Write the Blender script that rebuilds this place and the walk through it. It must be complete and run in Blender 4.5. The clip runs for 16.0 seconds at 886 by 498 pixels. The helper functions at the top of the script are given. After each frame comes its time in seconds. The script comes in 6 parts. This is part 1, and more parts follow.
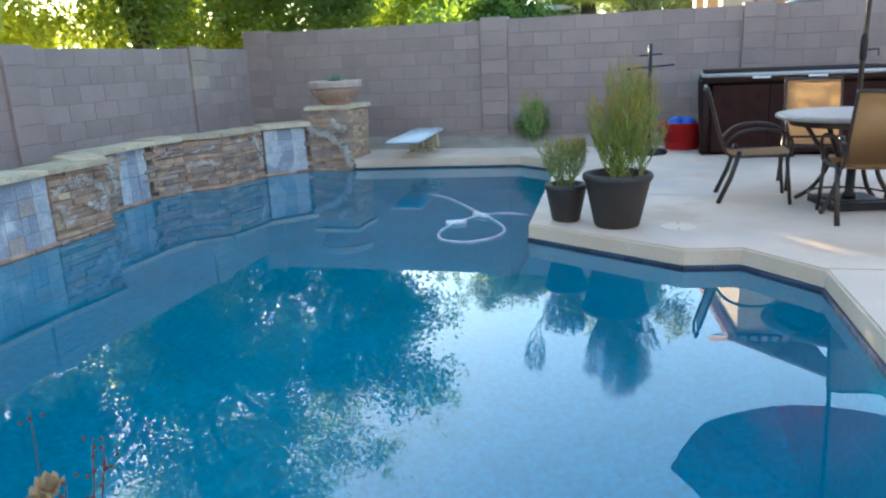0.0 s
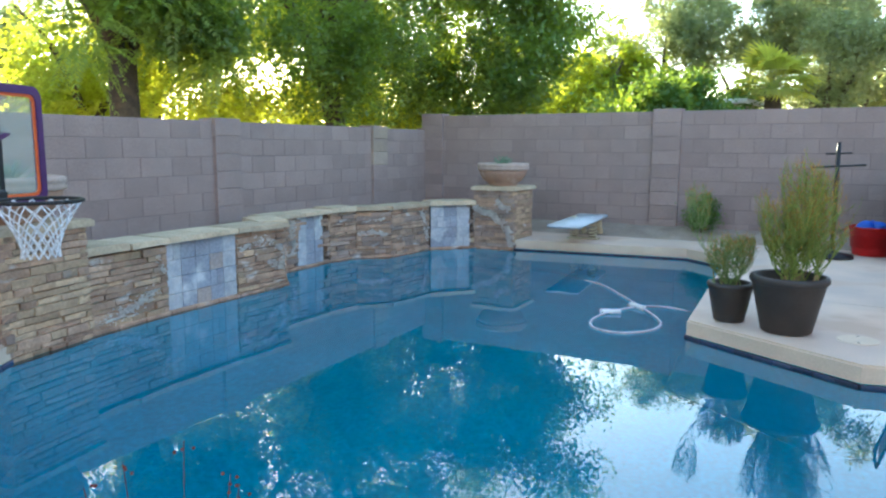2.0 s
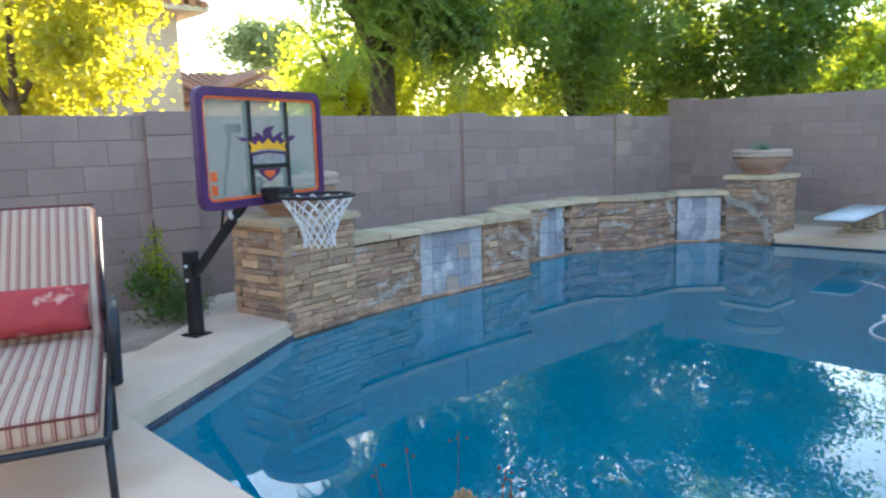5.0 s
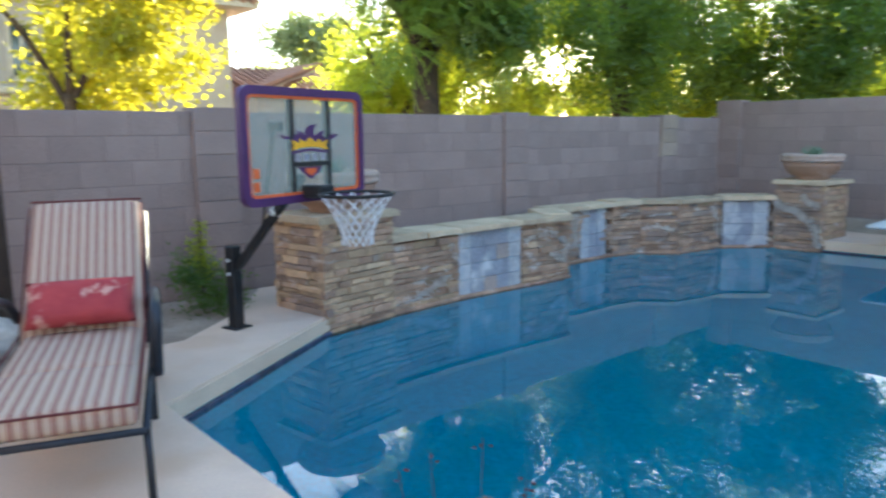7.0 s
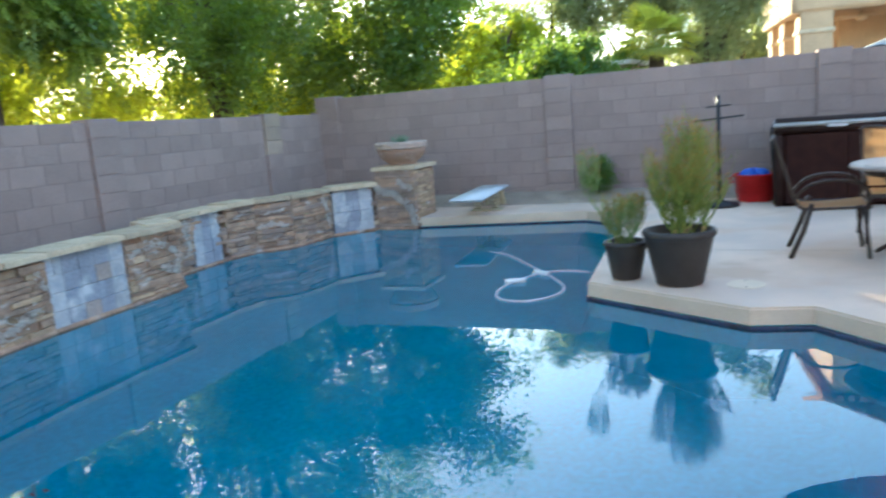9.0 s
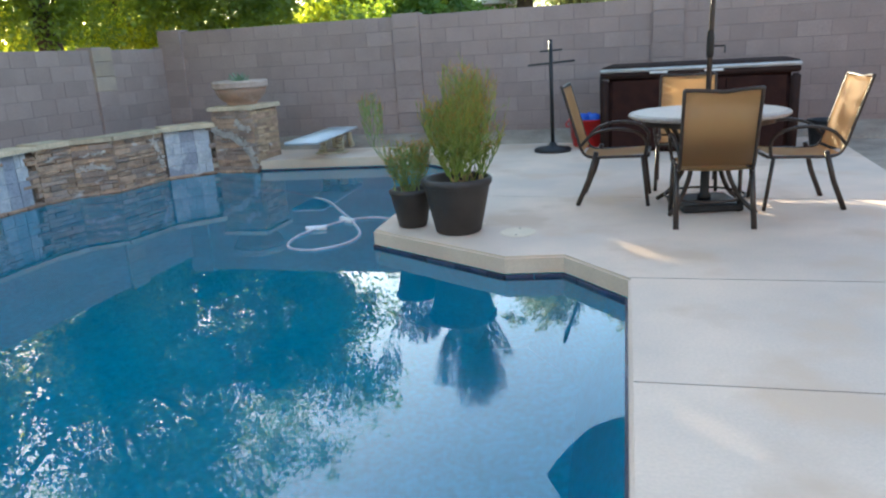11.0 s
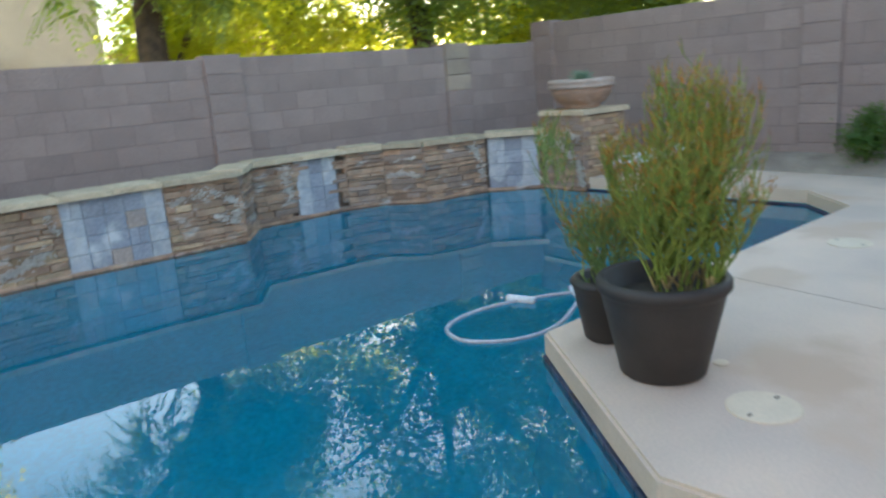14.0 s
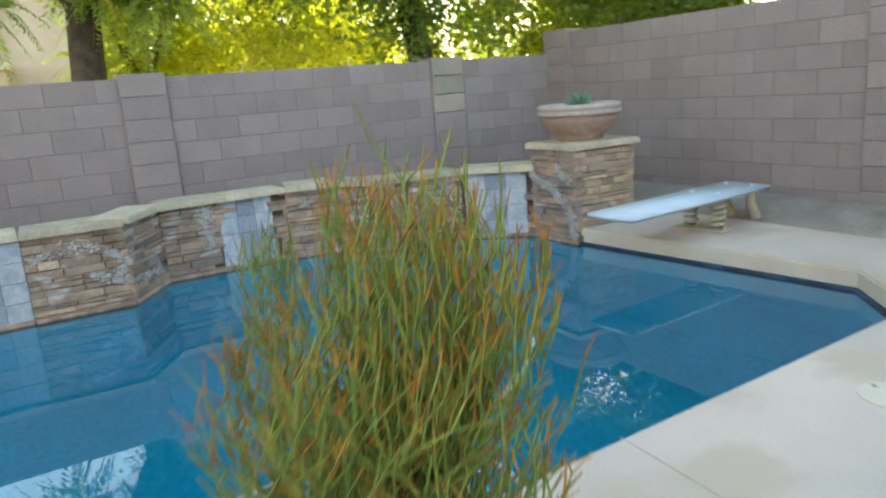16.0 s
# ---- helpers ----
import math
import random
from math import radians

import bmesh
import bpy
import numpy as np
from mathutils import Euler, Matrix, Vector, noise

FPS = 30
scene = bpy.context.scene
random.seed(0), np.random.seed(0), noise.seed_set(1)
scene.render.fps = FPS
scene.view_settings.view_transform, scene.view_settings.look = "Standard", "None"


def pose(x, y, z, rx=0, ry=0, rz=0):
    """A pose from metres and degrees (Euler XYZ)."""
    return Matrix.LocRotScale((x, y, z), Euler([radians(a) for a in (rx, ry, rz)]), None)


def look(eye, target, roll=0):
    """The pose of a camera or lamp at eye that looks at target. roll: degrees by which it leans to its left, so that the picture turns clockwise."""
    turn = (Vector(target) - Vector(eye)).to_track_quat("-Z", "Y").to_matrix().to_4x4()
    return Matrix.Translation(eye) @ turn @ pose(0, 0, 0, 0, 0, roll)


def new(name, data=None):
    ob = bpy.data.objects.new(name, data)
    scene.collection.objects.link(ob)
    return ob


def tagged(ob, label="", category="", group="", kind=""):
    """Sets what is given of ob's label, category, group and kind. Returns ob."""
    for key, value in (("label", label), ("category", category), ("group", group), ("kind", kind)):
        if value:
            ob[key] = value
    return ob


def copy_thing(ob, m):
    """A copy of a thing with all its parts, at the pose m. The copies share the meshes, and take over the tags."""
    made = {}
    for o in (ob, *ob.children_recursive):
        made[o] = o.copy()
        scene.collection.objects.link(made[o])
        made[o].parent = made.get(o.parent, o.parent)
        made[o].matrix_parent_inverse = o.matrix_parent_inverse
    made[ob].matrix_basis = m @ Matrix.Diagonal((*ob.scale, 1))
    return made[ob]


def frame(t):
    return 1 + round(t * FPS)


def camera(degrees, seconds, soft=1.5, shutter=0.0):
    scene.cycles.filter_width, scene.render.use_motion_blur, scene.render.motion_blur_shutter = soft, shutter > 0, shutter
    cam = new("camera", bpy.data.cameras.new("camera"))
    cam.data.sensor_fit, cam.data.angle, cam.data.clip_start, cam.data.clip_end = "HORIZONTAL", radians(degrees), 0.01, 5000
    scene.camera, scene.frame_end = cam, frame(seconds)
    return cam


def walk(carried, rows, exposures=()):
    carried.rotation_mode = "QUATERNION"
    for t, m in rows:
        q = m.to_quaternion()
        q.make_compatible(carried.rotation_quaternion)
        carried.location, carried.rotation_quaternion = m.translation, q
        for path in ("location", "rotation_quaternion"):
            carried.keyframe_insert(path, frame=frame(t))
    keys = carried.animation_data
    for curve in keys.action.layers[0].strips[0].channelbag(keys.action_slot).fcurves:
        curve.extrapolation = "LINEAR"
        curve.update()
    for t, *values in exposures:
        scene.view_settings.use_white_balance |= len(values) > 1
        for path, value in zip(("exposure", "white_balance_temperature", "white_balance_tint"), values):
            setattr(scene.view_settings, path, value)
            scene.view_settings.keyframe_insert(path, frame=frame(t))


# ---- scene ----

cam = camera(63.4, 16.0, soft=2.2, shutter=0.4)
PATH = [
    (0, (-0.677, -0.662, 1.29), (-1.188, 1.203, 0.779), -2.6),
    (0.5, (-0.73, -0.69, 1.3), (-1.307, 1.174, 0.861), -1.8),
    (1, (-0.726, -0.746, 1.26), (-1.609, 1.022, 0.949), -0.7),
    (1.5, (-0.677, -0.691, 1.299), (-1.698, 1.006, 1.016), -0.1),
    (2, (-0.604, -0.69, 1.303), (-1.538, 1.056, 1.02), 0.1),
    (2.5, (-0.626, -0.711, 1.294), (-1.517, 1.06, 1.027), -0.7),
    (3, (-0.61, -0.712, 1.312), (-1.492, 1.063, 1.046), -1.5),
    (3.5, (-0.655, -0.659, 1.277), (-1.451, 1.15, 0.971), -3.1),
    (4, (-0.855, -0.695, 1.282), (-1.901, 0.965, 0.895), -1.1),
    (4.5, (-0.694, -0.734, 1.304), (-2.001, 0.741, 0.961), -1.7),
    (6.8, (-0.672, -0.704, 1.386), (-2.253, 0.481, 1.077), -0.7),
    (7, (-0.66, -0.71, 1.357), (-2.179, 0.553, 1.045), -0.7),
    (7.5, (-0.55, -0.668, 1.393), (-1.781, 0.871, 1.053), 0.5),
    (8, (-0.657, -0.634, 1.359), (-1.67, 1.054, 1.003), -1.1),
    (8.2, (-0.696, -0.64, 1.349), (-1.675, 1.065, 0.982), -2.3),
    (8.5, (-0.658, -0.554, 1.312), (-1.591, 1.174, 0.934), -5.0),
    (9, (-0.529, -0.568, 1.311), (-1.246, 1.265, 0.961), -4.5),
    (9.5, (-0.255, -0.667, 1.322), (-0.812, 1.229, 1.012), -0.4),
    (9.6, (-0.207, -0.668, 1.318), (-0.763, 1.225, 0.989), -0.7),
    (10, (-0.066, -0.614, 1.3), (-0.661, 1.266, 0.964), -5.1),
    (10.2, (0.022, -0.544, 1.298), (-0.428, 1.36, 0.887), -3.5),
    (12.5, (0.998, 0.978, 1.332), (0.27, 2.751, 0.761), -4.1),
    (13, (1.043, 1.49, 1.358), (0.221, 3.253, 0.889), -4.2),
    (13.4, (1.011, 1.838, 1.348), (0.085, 3.558, 0.916), -2.4),
    (13.5, (1.041, 2.002, 1.354), (0.012, 3.663, 0.927), -4.5),
    (14, (0.855, 2.553, 1.243), (-0.698, 3.721, 0.77), -4.6),
    (14.5, (0.759, 2.983, 1.277), (-0.855, 4.062, 0.795), -1.8),
    (15, (0.665, 3.463, 1.358), (-1.088, 4.299, 0.879), -5.8),
    (15.5, (0.568, 4.014, 1.294), (-1.05, 5.091, 0.821), -5.3),
    (16, (0.271, 4.449, 1.327), (-1.413, 5.431, 0.881), -4.4),
]
walk(cam, [(t, look(eye, target, roll)) for t, eye, target, roll in PATH],
     exposures=((0, 2.6, 6050, 1), (4.0, 2.6, 6250, 2), (7.0, 2.38, 6100, 4), (8.5, 2.62, 6050, 2), (10.2, 2.52, 6150, 1), (12.5, 2.33, 7000, 5), (13.5, 2.36, 6800, 3), (15.0, 2.72, 7050, 1), (15.5, 2.90, 7150, 2), (16, 2.76, 7150, 0)))

# ---- world and sun ----
SUN_EL, SUN_AZ = radians(17.3), radians(40.6)      # azimuth counted from +y towards -x
world = bpy.data.worlds.new("world")
scene.world = world
world.use_nodes = True
wn = world.node_tree
sky = wn.nodes.new("ShaderNodeTexSky")
sky.sky_type = 'NISHITA'
sky.sun_disc = False
sky.sun_elevation = SUN_EL
sky.sun_rotation = -SUN_AZ
sky.dust_density = 0.4
sky.ozone_density = 0.4
wn.links.new(sky.outputs[0], wn.nodes["Background"].inputs[0])
wn.nodes["Background"].inputs[1].default_value = 0.15
sun_way = Vector((-math.sin(SUN_AZ) * math.cos(SUN_EL), math.cos(SUN_AZ) * math.cos(SUN_EL), math.sin(SUN_EL)))
sun = new("sun", bpy.data.lights.new("sun", 'SUN'))
sun.data.energy, sun.data.angle, sun.data.color = 5.0, radians(0.5), (1.0, 0.86, 0.66)
sun.matrix_world = look(sun_way * 60, (0, 0, 0))

# ---- materials ----
def mat(name, c1, c2=None, scale=6.0, rough=0.8, bump=0.25, fine=60.0, metal=0.0, rand=0.0, stain=None, stain_scale=1.5, stain_at=0.62, world_co=False, island=0.0, spec=0.4, grain_amount=0.16, stain_flat=1.0):
    """A two-scale procedural surface: broad noise between c1 and c2, fine grain with relief, optional stains, optional piece-to-piece change."""
    m = bpy.data.materials.new(name)
    m.use_nodes = True
    nt = m.node_tree
    n, l = nt.nodes, nt.links
    b = n["Principled BSDF"]
    b.inputs["Roughness"].default_value = rough
    b.inputs["Metallic"].default_value = metal
    b.inputs["Specular IOR Level"].default_value = spec
    c2 = c2 or tuple(v * 0.75 for v in c1)
    if world_co:
        co = n.new("ShaderNodeNewGeometry").outputs["Position"]
    else:
        tc = n.new("ShaderNodeTexCoord")
        co = tc.outputs["Object"]
        if rand:
            oi = n.new("ShaderNodeObjectInfo")
            off = n.new("ShaderNodeVectorMath")
            off.operation = 'MULTIPLY_ADD'
            l.new(oi.outputs["Random"], off.inputs[0])
            off.inputs[1].default_value = (37, 19, 53)
            l.new(co, off.inputs[2])
            co = off.outputs[0]
    def noise_tex(sc, detail=4):
        t = n.new("ShaderNodeTexNoise")
        t.inputs["Scale"].default_value = sc
        t.inputs["Detail"].default_value = detail
        l.new(co, t.inputs["Vector"])
        return t.outputs["Fac"]
    def ramp(fac, a, bb):
        r = n.new("ShaderNodeMapRange")
        r.inputs["From Min"].default_value, r.inputs["From Max"].default_value = a, bb
        l.new(fac, r.inputs["Value"])
        return r.outputs["Result"]
    def mix(fac, a, bb, mode='MIX'):
        x = n.new("ShaderNodeMix")
        x.data_type, x.blend_type = 'RGBA', mode
        if isinstance(fac, float):
            x.inputs[0].default_value = fac
        else:
            l.new(fac, x.inputs[0])
        for k, v in ((6, a), (7, bb)):
            if isinstance(v, tuple):
                x.inputs[k].default_value = (*v, 1)
            else:
                l.new(v, x.inputs[k])
        return x.outputs[2]
    col = mix(ramp(noise_tex(scale), 0.35, 0.65), c1, c2)
    g = noise_tex(fine, 3)
    grain = n.new("ShaderNodeMapRange")
    l.new(g, grain.inputs["Value"])
    grain.inputs["From Min"].default_value, grain.inputs["From Max"].default_value = 0.3, 0.7
    grain.inputs["To Min"].default_value, grain.inputs["To Max"].default_value = 1 - grain_amount * 1.1, 1 + grain_amount * 0.9
    hsv = n.new("ShaderNodeHueSaturation")
    l.new(col, hsv.inputs["Color"])
    val = grain.outputs["Result"]
    if rand or island:
        src = n.new("ShaderNodeObjectInfo").outputs["Random"] if rand else n.new("ShaderNodeNewGeometry").outputs["Random Per Island"]
        k = rand or island
        r = n.new("ShaderNodeMapRange")
        l.new(src, r.inputs["Value"])
        r.inputs["To Min"].default_value, r.inputs["To Max"].default_value = 1 - k, 1 + k
        mu = n.new("ShaderNodeMath")
        mu.operation = 'MULTIPLY'
        l.new(val, mu.inputs[0])
        l.new(r.outputs["Result"], mu.inputs[1])
        val = mu.outputs[0]
    l.new(val, hsv.inputs["Value"])
    col = hsv.outputs["Color"]
    if stain:
        if stain_flat != 1.0:
            sq = n.new("ShaderNodeVectorMath")
            sq.operation = 'MULTIPLY'
            sq.inputs[1].default_value = (1, 1, stain_flat)
            l.new(co, sq.inputs[0])
            co = sq.outputs[0]
        col = mix(ramp(noise_tex(stain_scale, 6), stain_at, stain_at + 0.1), col, stain)
    l.new(col, b.inputs["Base Color"])
    if bump:
        bp = n.new("ShaderNodeBump")
        bp.inputs["Strength"].default_value = bump
        bp.inputs["Distance"].default_value = 0.01
        l.new(g, bp.inputs["Height"])
        l.new(bp.outputs["Normal"], b.inputs["Normal"])
    return m


def leaf_mat(name, c1, c2, back, amount=0.5, clear=0.0):
    """Thin leaves: diffuse front, light coming through from behind."""
    m = bpy.data.materials.new(name)
    m.use_nodes = True
    nt = m.node_tree
    n, l = nt.nodes, nt.links
    n.remove(n["Principled BSDF"])
    isl = n.new("ShaderNodeNewGeometry").outputs["Random Per Island"]
    def two(a, b):
        x = n.new("ShaderNodeMix")
        x.data_type = 'RGBA'
        l.new(isl, x.inputs[0])
        x.inputs[6].default_value, x.inputs[7].default_value = (*a, 1), (*b, 1)
        return x.outputs[2]
    d = n.new("ShaderNodeBsdfDiffuse")
    t = n.new("ShaderNodeBsdfTranslucent")
    g = n.new("ShaderNodeBsdfGlossy")
    g.inputs["Roughness"].default_value = 0.45
    g.inputs["Color"].default_value = (0.5, 0.5, 0.5, 1)
    l.new(two(c1, c2), d.inputs["Color"])
    l.new(two(back, tuple(v * 0.6 for v in back)), t.inputs["Color"])
    mx, m2 = n.new("ShaderNodeMixShader"), n.new("ShaderNodeMixShader")
    mx.inputs[0].default_value = amount
    l.new(d.outputs[0], mx.inputs[1])
    l.new(t.outputs[0], mx.inputs[2])
    m2.inputs[0].default_value = 0.06
    l.new(mx.outputs[0], m2.inputs[1])
    l.new(g.outputs[0], m2.inputs[2])
    out = m2
    if clear:
        out, tr = n.new("ShaderNodeMixShader"), n.new("ShaderNodeBsdfTransparent")
        out.inputs[0].default_value = clear
        l.new(m2.outputs[0], out.inputs[1])
        l.new(tr.outputs[0], out.inputs[2])
    l.new(out.outputs[0], n["Material Output"].inputs["Surface"])
    return m


CONCRETE = mat("deck_concrete", (0.71, 0.53, 0.41), (0.55, 0.43, 0.35), 1.0, 0.7, 0.12, 70, world_co=True, stain=(0.58, 0.415, 0.305), stain_scale=1.3, stain_at=0.53, grain_amount=0.05)
COPING = mat("cream_coping", (0.66, 0.53, 0.40), (0.56, 0.44, 0.33), 2.5, 0.7, 0.12, 70, world_co=True, grain_amount=0.06)
HOUSE_WALL = mat("brown_stucco", (0.28, 0.23, 0.19), (0.25, 0.205, 0.17), 2, 0.9, 0.5, 60, world_co=True)
JOINT = mat("joint_dirt", (0.31, 0.24, 0.195), rough=0.95)
# close to the concrete's colour, so the joint shows only faintly
FAINT_JOINT = mat("faint_joint", (0.57, 0.44, 0.35), (0.48, 0.37, 0.30), 3, rough=0.95)
GRAVEL = mat("gravel", (0.36, 0.29, 0.23), (0.26, 0.20, 0.16), 3, 0.95, 1.0, 45, world_co=True)
BLOCK = mat("concrete_block", (0.306, 0.226, 0.204), (0.263, 0.195, 0.178), 2.2, 0.92, 0.5, 120, rand=0.085, stain=(0.285, 0.225, 0.205), stain_scale=3, stain_at=0.68)
# lighter, warmer block: a patch of light on one pilaster put into colour
BLOCK_LIT = mat("lit_block", (0.38, 0.29, 0.22), (0.31, 0.24, 0.20), 4, 0.92, 0.5, 120, rand=0.12)
MORTAR = mat("mortar", (0.185, 0.138, 0.127), (0.155, 0.117, 0.108), 1.1, 0.95, 0.4, 80, world_co=True)
LEDGE = mat("ledgestone", (0.43, 0.28, 0.19), (0.285, 0.182, 0.128), 7, 0.85, 0.8, 45, rand=0.30, stain=(0.56, 0.49, 0.44), stain_scale=3.4, stain_at=0.60, world_co=True, stain_flat=2.6)
LEDGE_TAN = mat("tan_ledgestone", (0.50, 0.345, 0.22), (0.39, 0.265, 0.17), 7, 0.85, 0.8, 45, rand=0.30, stain=(0.27, 0.22, 0.19), stain_scale=3.5, stain_at=0.64)
# darker copy of the ledgestone: shade put into the colour
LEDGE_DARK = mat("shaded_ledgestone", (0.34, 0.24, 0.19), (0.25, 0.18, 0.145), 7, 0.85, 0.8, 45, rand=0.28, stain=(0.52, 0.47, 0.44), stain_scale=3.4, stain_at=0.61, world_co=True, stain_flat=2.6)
GROUT = mat("stone_backing", (0.15, 0.105, 0.08), rough=0.95)
CAP = mat("cap_flagstone", (0.58, 0.455, 0.315), (0.46, 0.355, 0.245), 5, 0.85, 0.6, 40, rand=0.18, stain=(0.25, 0.19, 0.12), stain_scale=4, stain_at=0.66)
SLATE = mat("slate_tile", (0.33, 0.335, 0.375), (0.27, 0.28, 0.325), 6, 0.6, 0.4, 40, rand=0.14, stain=(0.60, 0.59, 0.59), stain_scale=3.5, stain_at=0.56, world_co=True)
SLATE_PALE = mat("limed_slate_tile", (0.52, 0.505, 0.50), (0.36, 0.37, 0.41), 10, 0.7, 0.4, 40, rand=0.1)
SLATE_RUST = mat("rust_slate_tile", (0.44, 0.34, 0.29), (0.34, 0.28, 0.26), 9, 0.7, 0.4, 40, rand=0.1)
LIME = mat("lime_deposit", (0.80, 0.74, 0.68), (0.60, 0.53, 0.47), 12, 0.9, 0.6, 60)
PLASTER = mat("pool_plaster", (0.03, 0.80, 0.90), (0.025, 0.69, 0.78), 1.2, 0.7, 0.1, 30, world_co=True)
BAND = mat("pool_tile", (0.035, 0.055, 0.11), (0.06, 0.06, 0.085), 9, 0.3, 0.15, 40, rand=0.35)
BLACK = mat("black_metal", (0.012, 0.012, 0.014), (0.02, 0.02, 0.022), 15, 0.45, 0.1, 150, metal=0.2)
BRONZE = mat("bronze_frame", (0.045, 0.033, 0.028), (0.065, 0.05, 0.042), 12, 0.4, 0.08, 150, metal=0.5)
NAVY = mat("dark_frame", (0.02, 0.024, 0.034), (0.03, 0.034, 0.045), 12, 0.45, 0.08, 150, metal=0.3)
POT = mat("dark_brown_pot", (0.038, 0.031, 0.028), (0.052, 0.043, 0.038), 6, 0.55, 0.12, 160, world_co=True)
SOIL = mat("soil", (0.035, 0.025, 0.018), (0.06, 0.045, 0.03), 30, 0.95, 1.0, 80)
CLAY = mat("weathered_terracotta", (0.38, 0.23, 0.16), (0.32, 0.20, 0.145), 5, 0.85, 0.3, 70, stain=(0.46, 0.34, 0.28), stain_scale=6, stain_at=0.62)
CLAY_RIM = mat("pale_terracotta_rim", (0.46, 0.34, 0.28), (0.38, 0.28, 0.23), 8, 0.85, 0.3, 70)
TABLETOP = mat("table_tile", (0.36, 0.31, 0.28), (0.27, 0.235, 0.22), 18, 0.35, 0.2, 80)
TABLE_RING = mat("table_pale_ring", (0.56, 0.50, 0.44), (0.46, 0.40, 0.35), 20, 0.4, 0.2, 80)
RED = mat("red_canvas", (0.42, 0.012, 0.022), (0.34, 0.01, 0.018), 4, 0.85, 0.3, 250)
TUB = mat("tub_panel", (0.034, 0.013, 0.010), (0.024, 0.009, 0.008), 9, 0.8, 0.15, 70, spec=0.15)
TUB_LIP = mat("tub_lip", (0.50, 0.50, 0.50), (0.42, 0.42, 0.43), 8, 0.6, 0.1, 60)
TUB_COVER = mat("tub_cover", (0.035, 0.018, 0.015), (0.026, 0.014, 0.012), 8, 0.8, 0.3, 120, spec=0.15)
RED_TUB = mat("red_plastic", (0.52, 0.012, 0.015), (0.45, 0.01, 0.012), 5, 0.4, 0.05, 60)
BLUE = mat("blue_plastic", (0.02, 0.10, 0.55), (0.02, 0.14, 0.62), 8, 0.4, 0.05, 60)
WHITE = mat("white_plastic", (0.72, 0.73, 0.74), (0.64, 0.65, 0.66), 8, 0.5, 0.08, 80)
BOARD = mat("diving_board_top", (0.66, 0.69, 0.72), (0.58, 0.61, 0.64), 6, 0.7, 0.4, 200)
CREAM = mat("cream_stand", (0.55, 0.47, 0.32), (0.46, 0.38, 0.25), 12, 0.6, 0.2, 60)
LID = mat("cream_lid", (0.72, 0.58, 0.43), (0.66, 0.53, 0.39), 5, 0.6, 0.05, 60, grain_amount=0.04)
PURPLE = mat("purple_border", (0.075, 0.022, 0.105), (0.058, 0.018, 0.085), 9, 0.4, 0.02, 90)
ORANGE = mat("orange_print", (0.70, 0.13, 0.03), (0.62, 0.11, 0.03), 9, 0.4, 0.02, 90)
YELLOW = mat("yellow_print", (0.78, 0.42, 0.02), (0.72, 0.36, 0.02), 9, 0.4, 0.02, 90)
GREY_PRINT = mat("grey_print", (0.32, 0.31, 0.36), rough=0.4, bump=0.0)
NET = mat("net_cord", (0.74, 0.74, 0.76), (0.64, 0.64, 0.66), 20, 0.8, 0.3, 200)
HOSE_MAT = mat("hose_plastic", (0.46, 0.49, 0.53), (0.38, 0.41, 0.45), 14, 0.5, 0.1, 90)
STALK = mat("dry_stalk", (0.10, 0.035, 0.03), rough=0.8)
ROSETTE = mat("dull_rosette", (0.34, 0.25, 0.15), (0.26, 0.22, 0.13), 20, 0.7, 0.1, 60)
PIPING = mat("maroon_piping", (0.14, 0.035, 0.035), (0.11, 0.03, 0.03), 20, 0.85, 0.2, 200)
STUCCO = mat("beige_stucco", (0.50, 0.355, 0.23), (0.44, 0.315, 0.205), 2, 0.9, 0.6, 60, world_co=True)
STUCCO_GREY = mat("pale_stucco", (0.50, 0.40, 0.31), (0.45, 0.36, 0.28), 2, 0.9, 0.6, 60, world_co=True)
ROOF = mat("clay_roof_tile", (0.40, 0.20, 0.12), (0.30, 0.15, 0.09), 8, 0.85, 0.4, 40, rand=0.2, island=0.0)
DARK_GLASS = mat("window_glass", (0.03, 0.035, 0.045), rough=0.06, bump=0.0, spec=0.8)
TRIM = mat("pale_trim", (0.62, 0.50, 0.36), rough=0.8)
CANVAS = mat("pale_canvas", (0.62, 0.63, 0.62), (0.55, 0.56, 0.56), 3, 0.9, 0.3, 90)
BARK = mat("bark", (0.11, 0.075, 0.05), (0.06, 0.042, 0.03), 8, 0.95, 1.0, 40)
ROCK = mat("pale_rock", (0.46, 0.43, 0.40), (0.36, 0.33, 0.30), 5, 0.9, 0.9, 30)
STICK = mat("green_stems", (0.16, 0.24, 0.045), (0.27, 0.29, 0.055), 9, 0.55, 0.1, 80, island=0.35)
STICK_TIP = mat("orange_tips", (0.42, 0.16, 0.025), (0.36, 0.21, 0.03), 9, 0.55, 0.1, 80, island=0.4)
STICK_OLD = mat("dry_stems", (0.36, 0.25, 0.11), (0.26, 0.19, 0.09), 9, 0.7, 0.2, 80, island=0.3)
STICK_DULL = mat("grey_green_stems", (0.16, 0.25, 0.075), (0.22, 0.27, 0.08), 9, 0.6, 0.1, 80, island=0.35)
AGAVE = mat("agave_leaf", (0.13, 0.21, 0.14), (0.18, 0.25, 0.17), 12, 0.6, 0.15, 60)
SLING = leaf_mat("tan_sling", (0.60, 0.40, 0.21), (0.60, 0.40, 0.21), (0.72, 0.46, 0.22), 0.45, 0.06)
LEAF_FEATHER = leaf_mat("feathery_leaf", (0.10, 0.205, 0.06), (0.17, 0.28, 0.07), (0.58, 0.70, 0.08), 0.55)
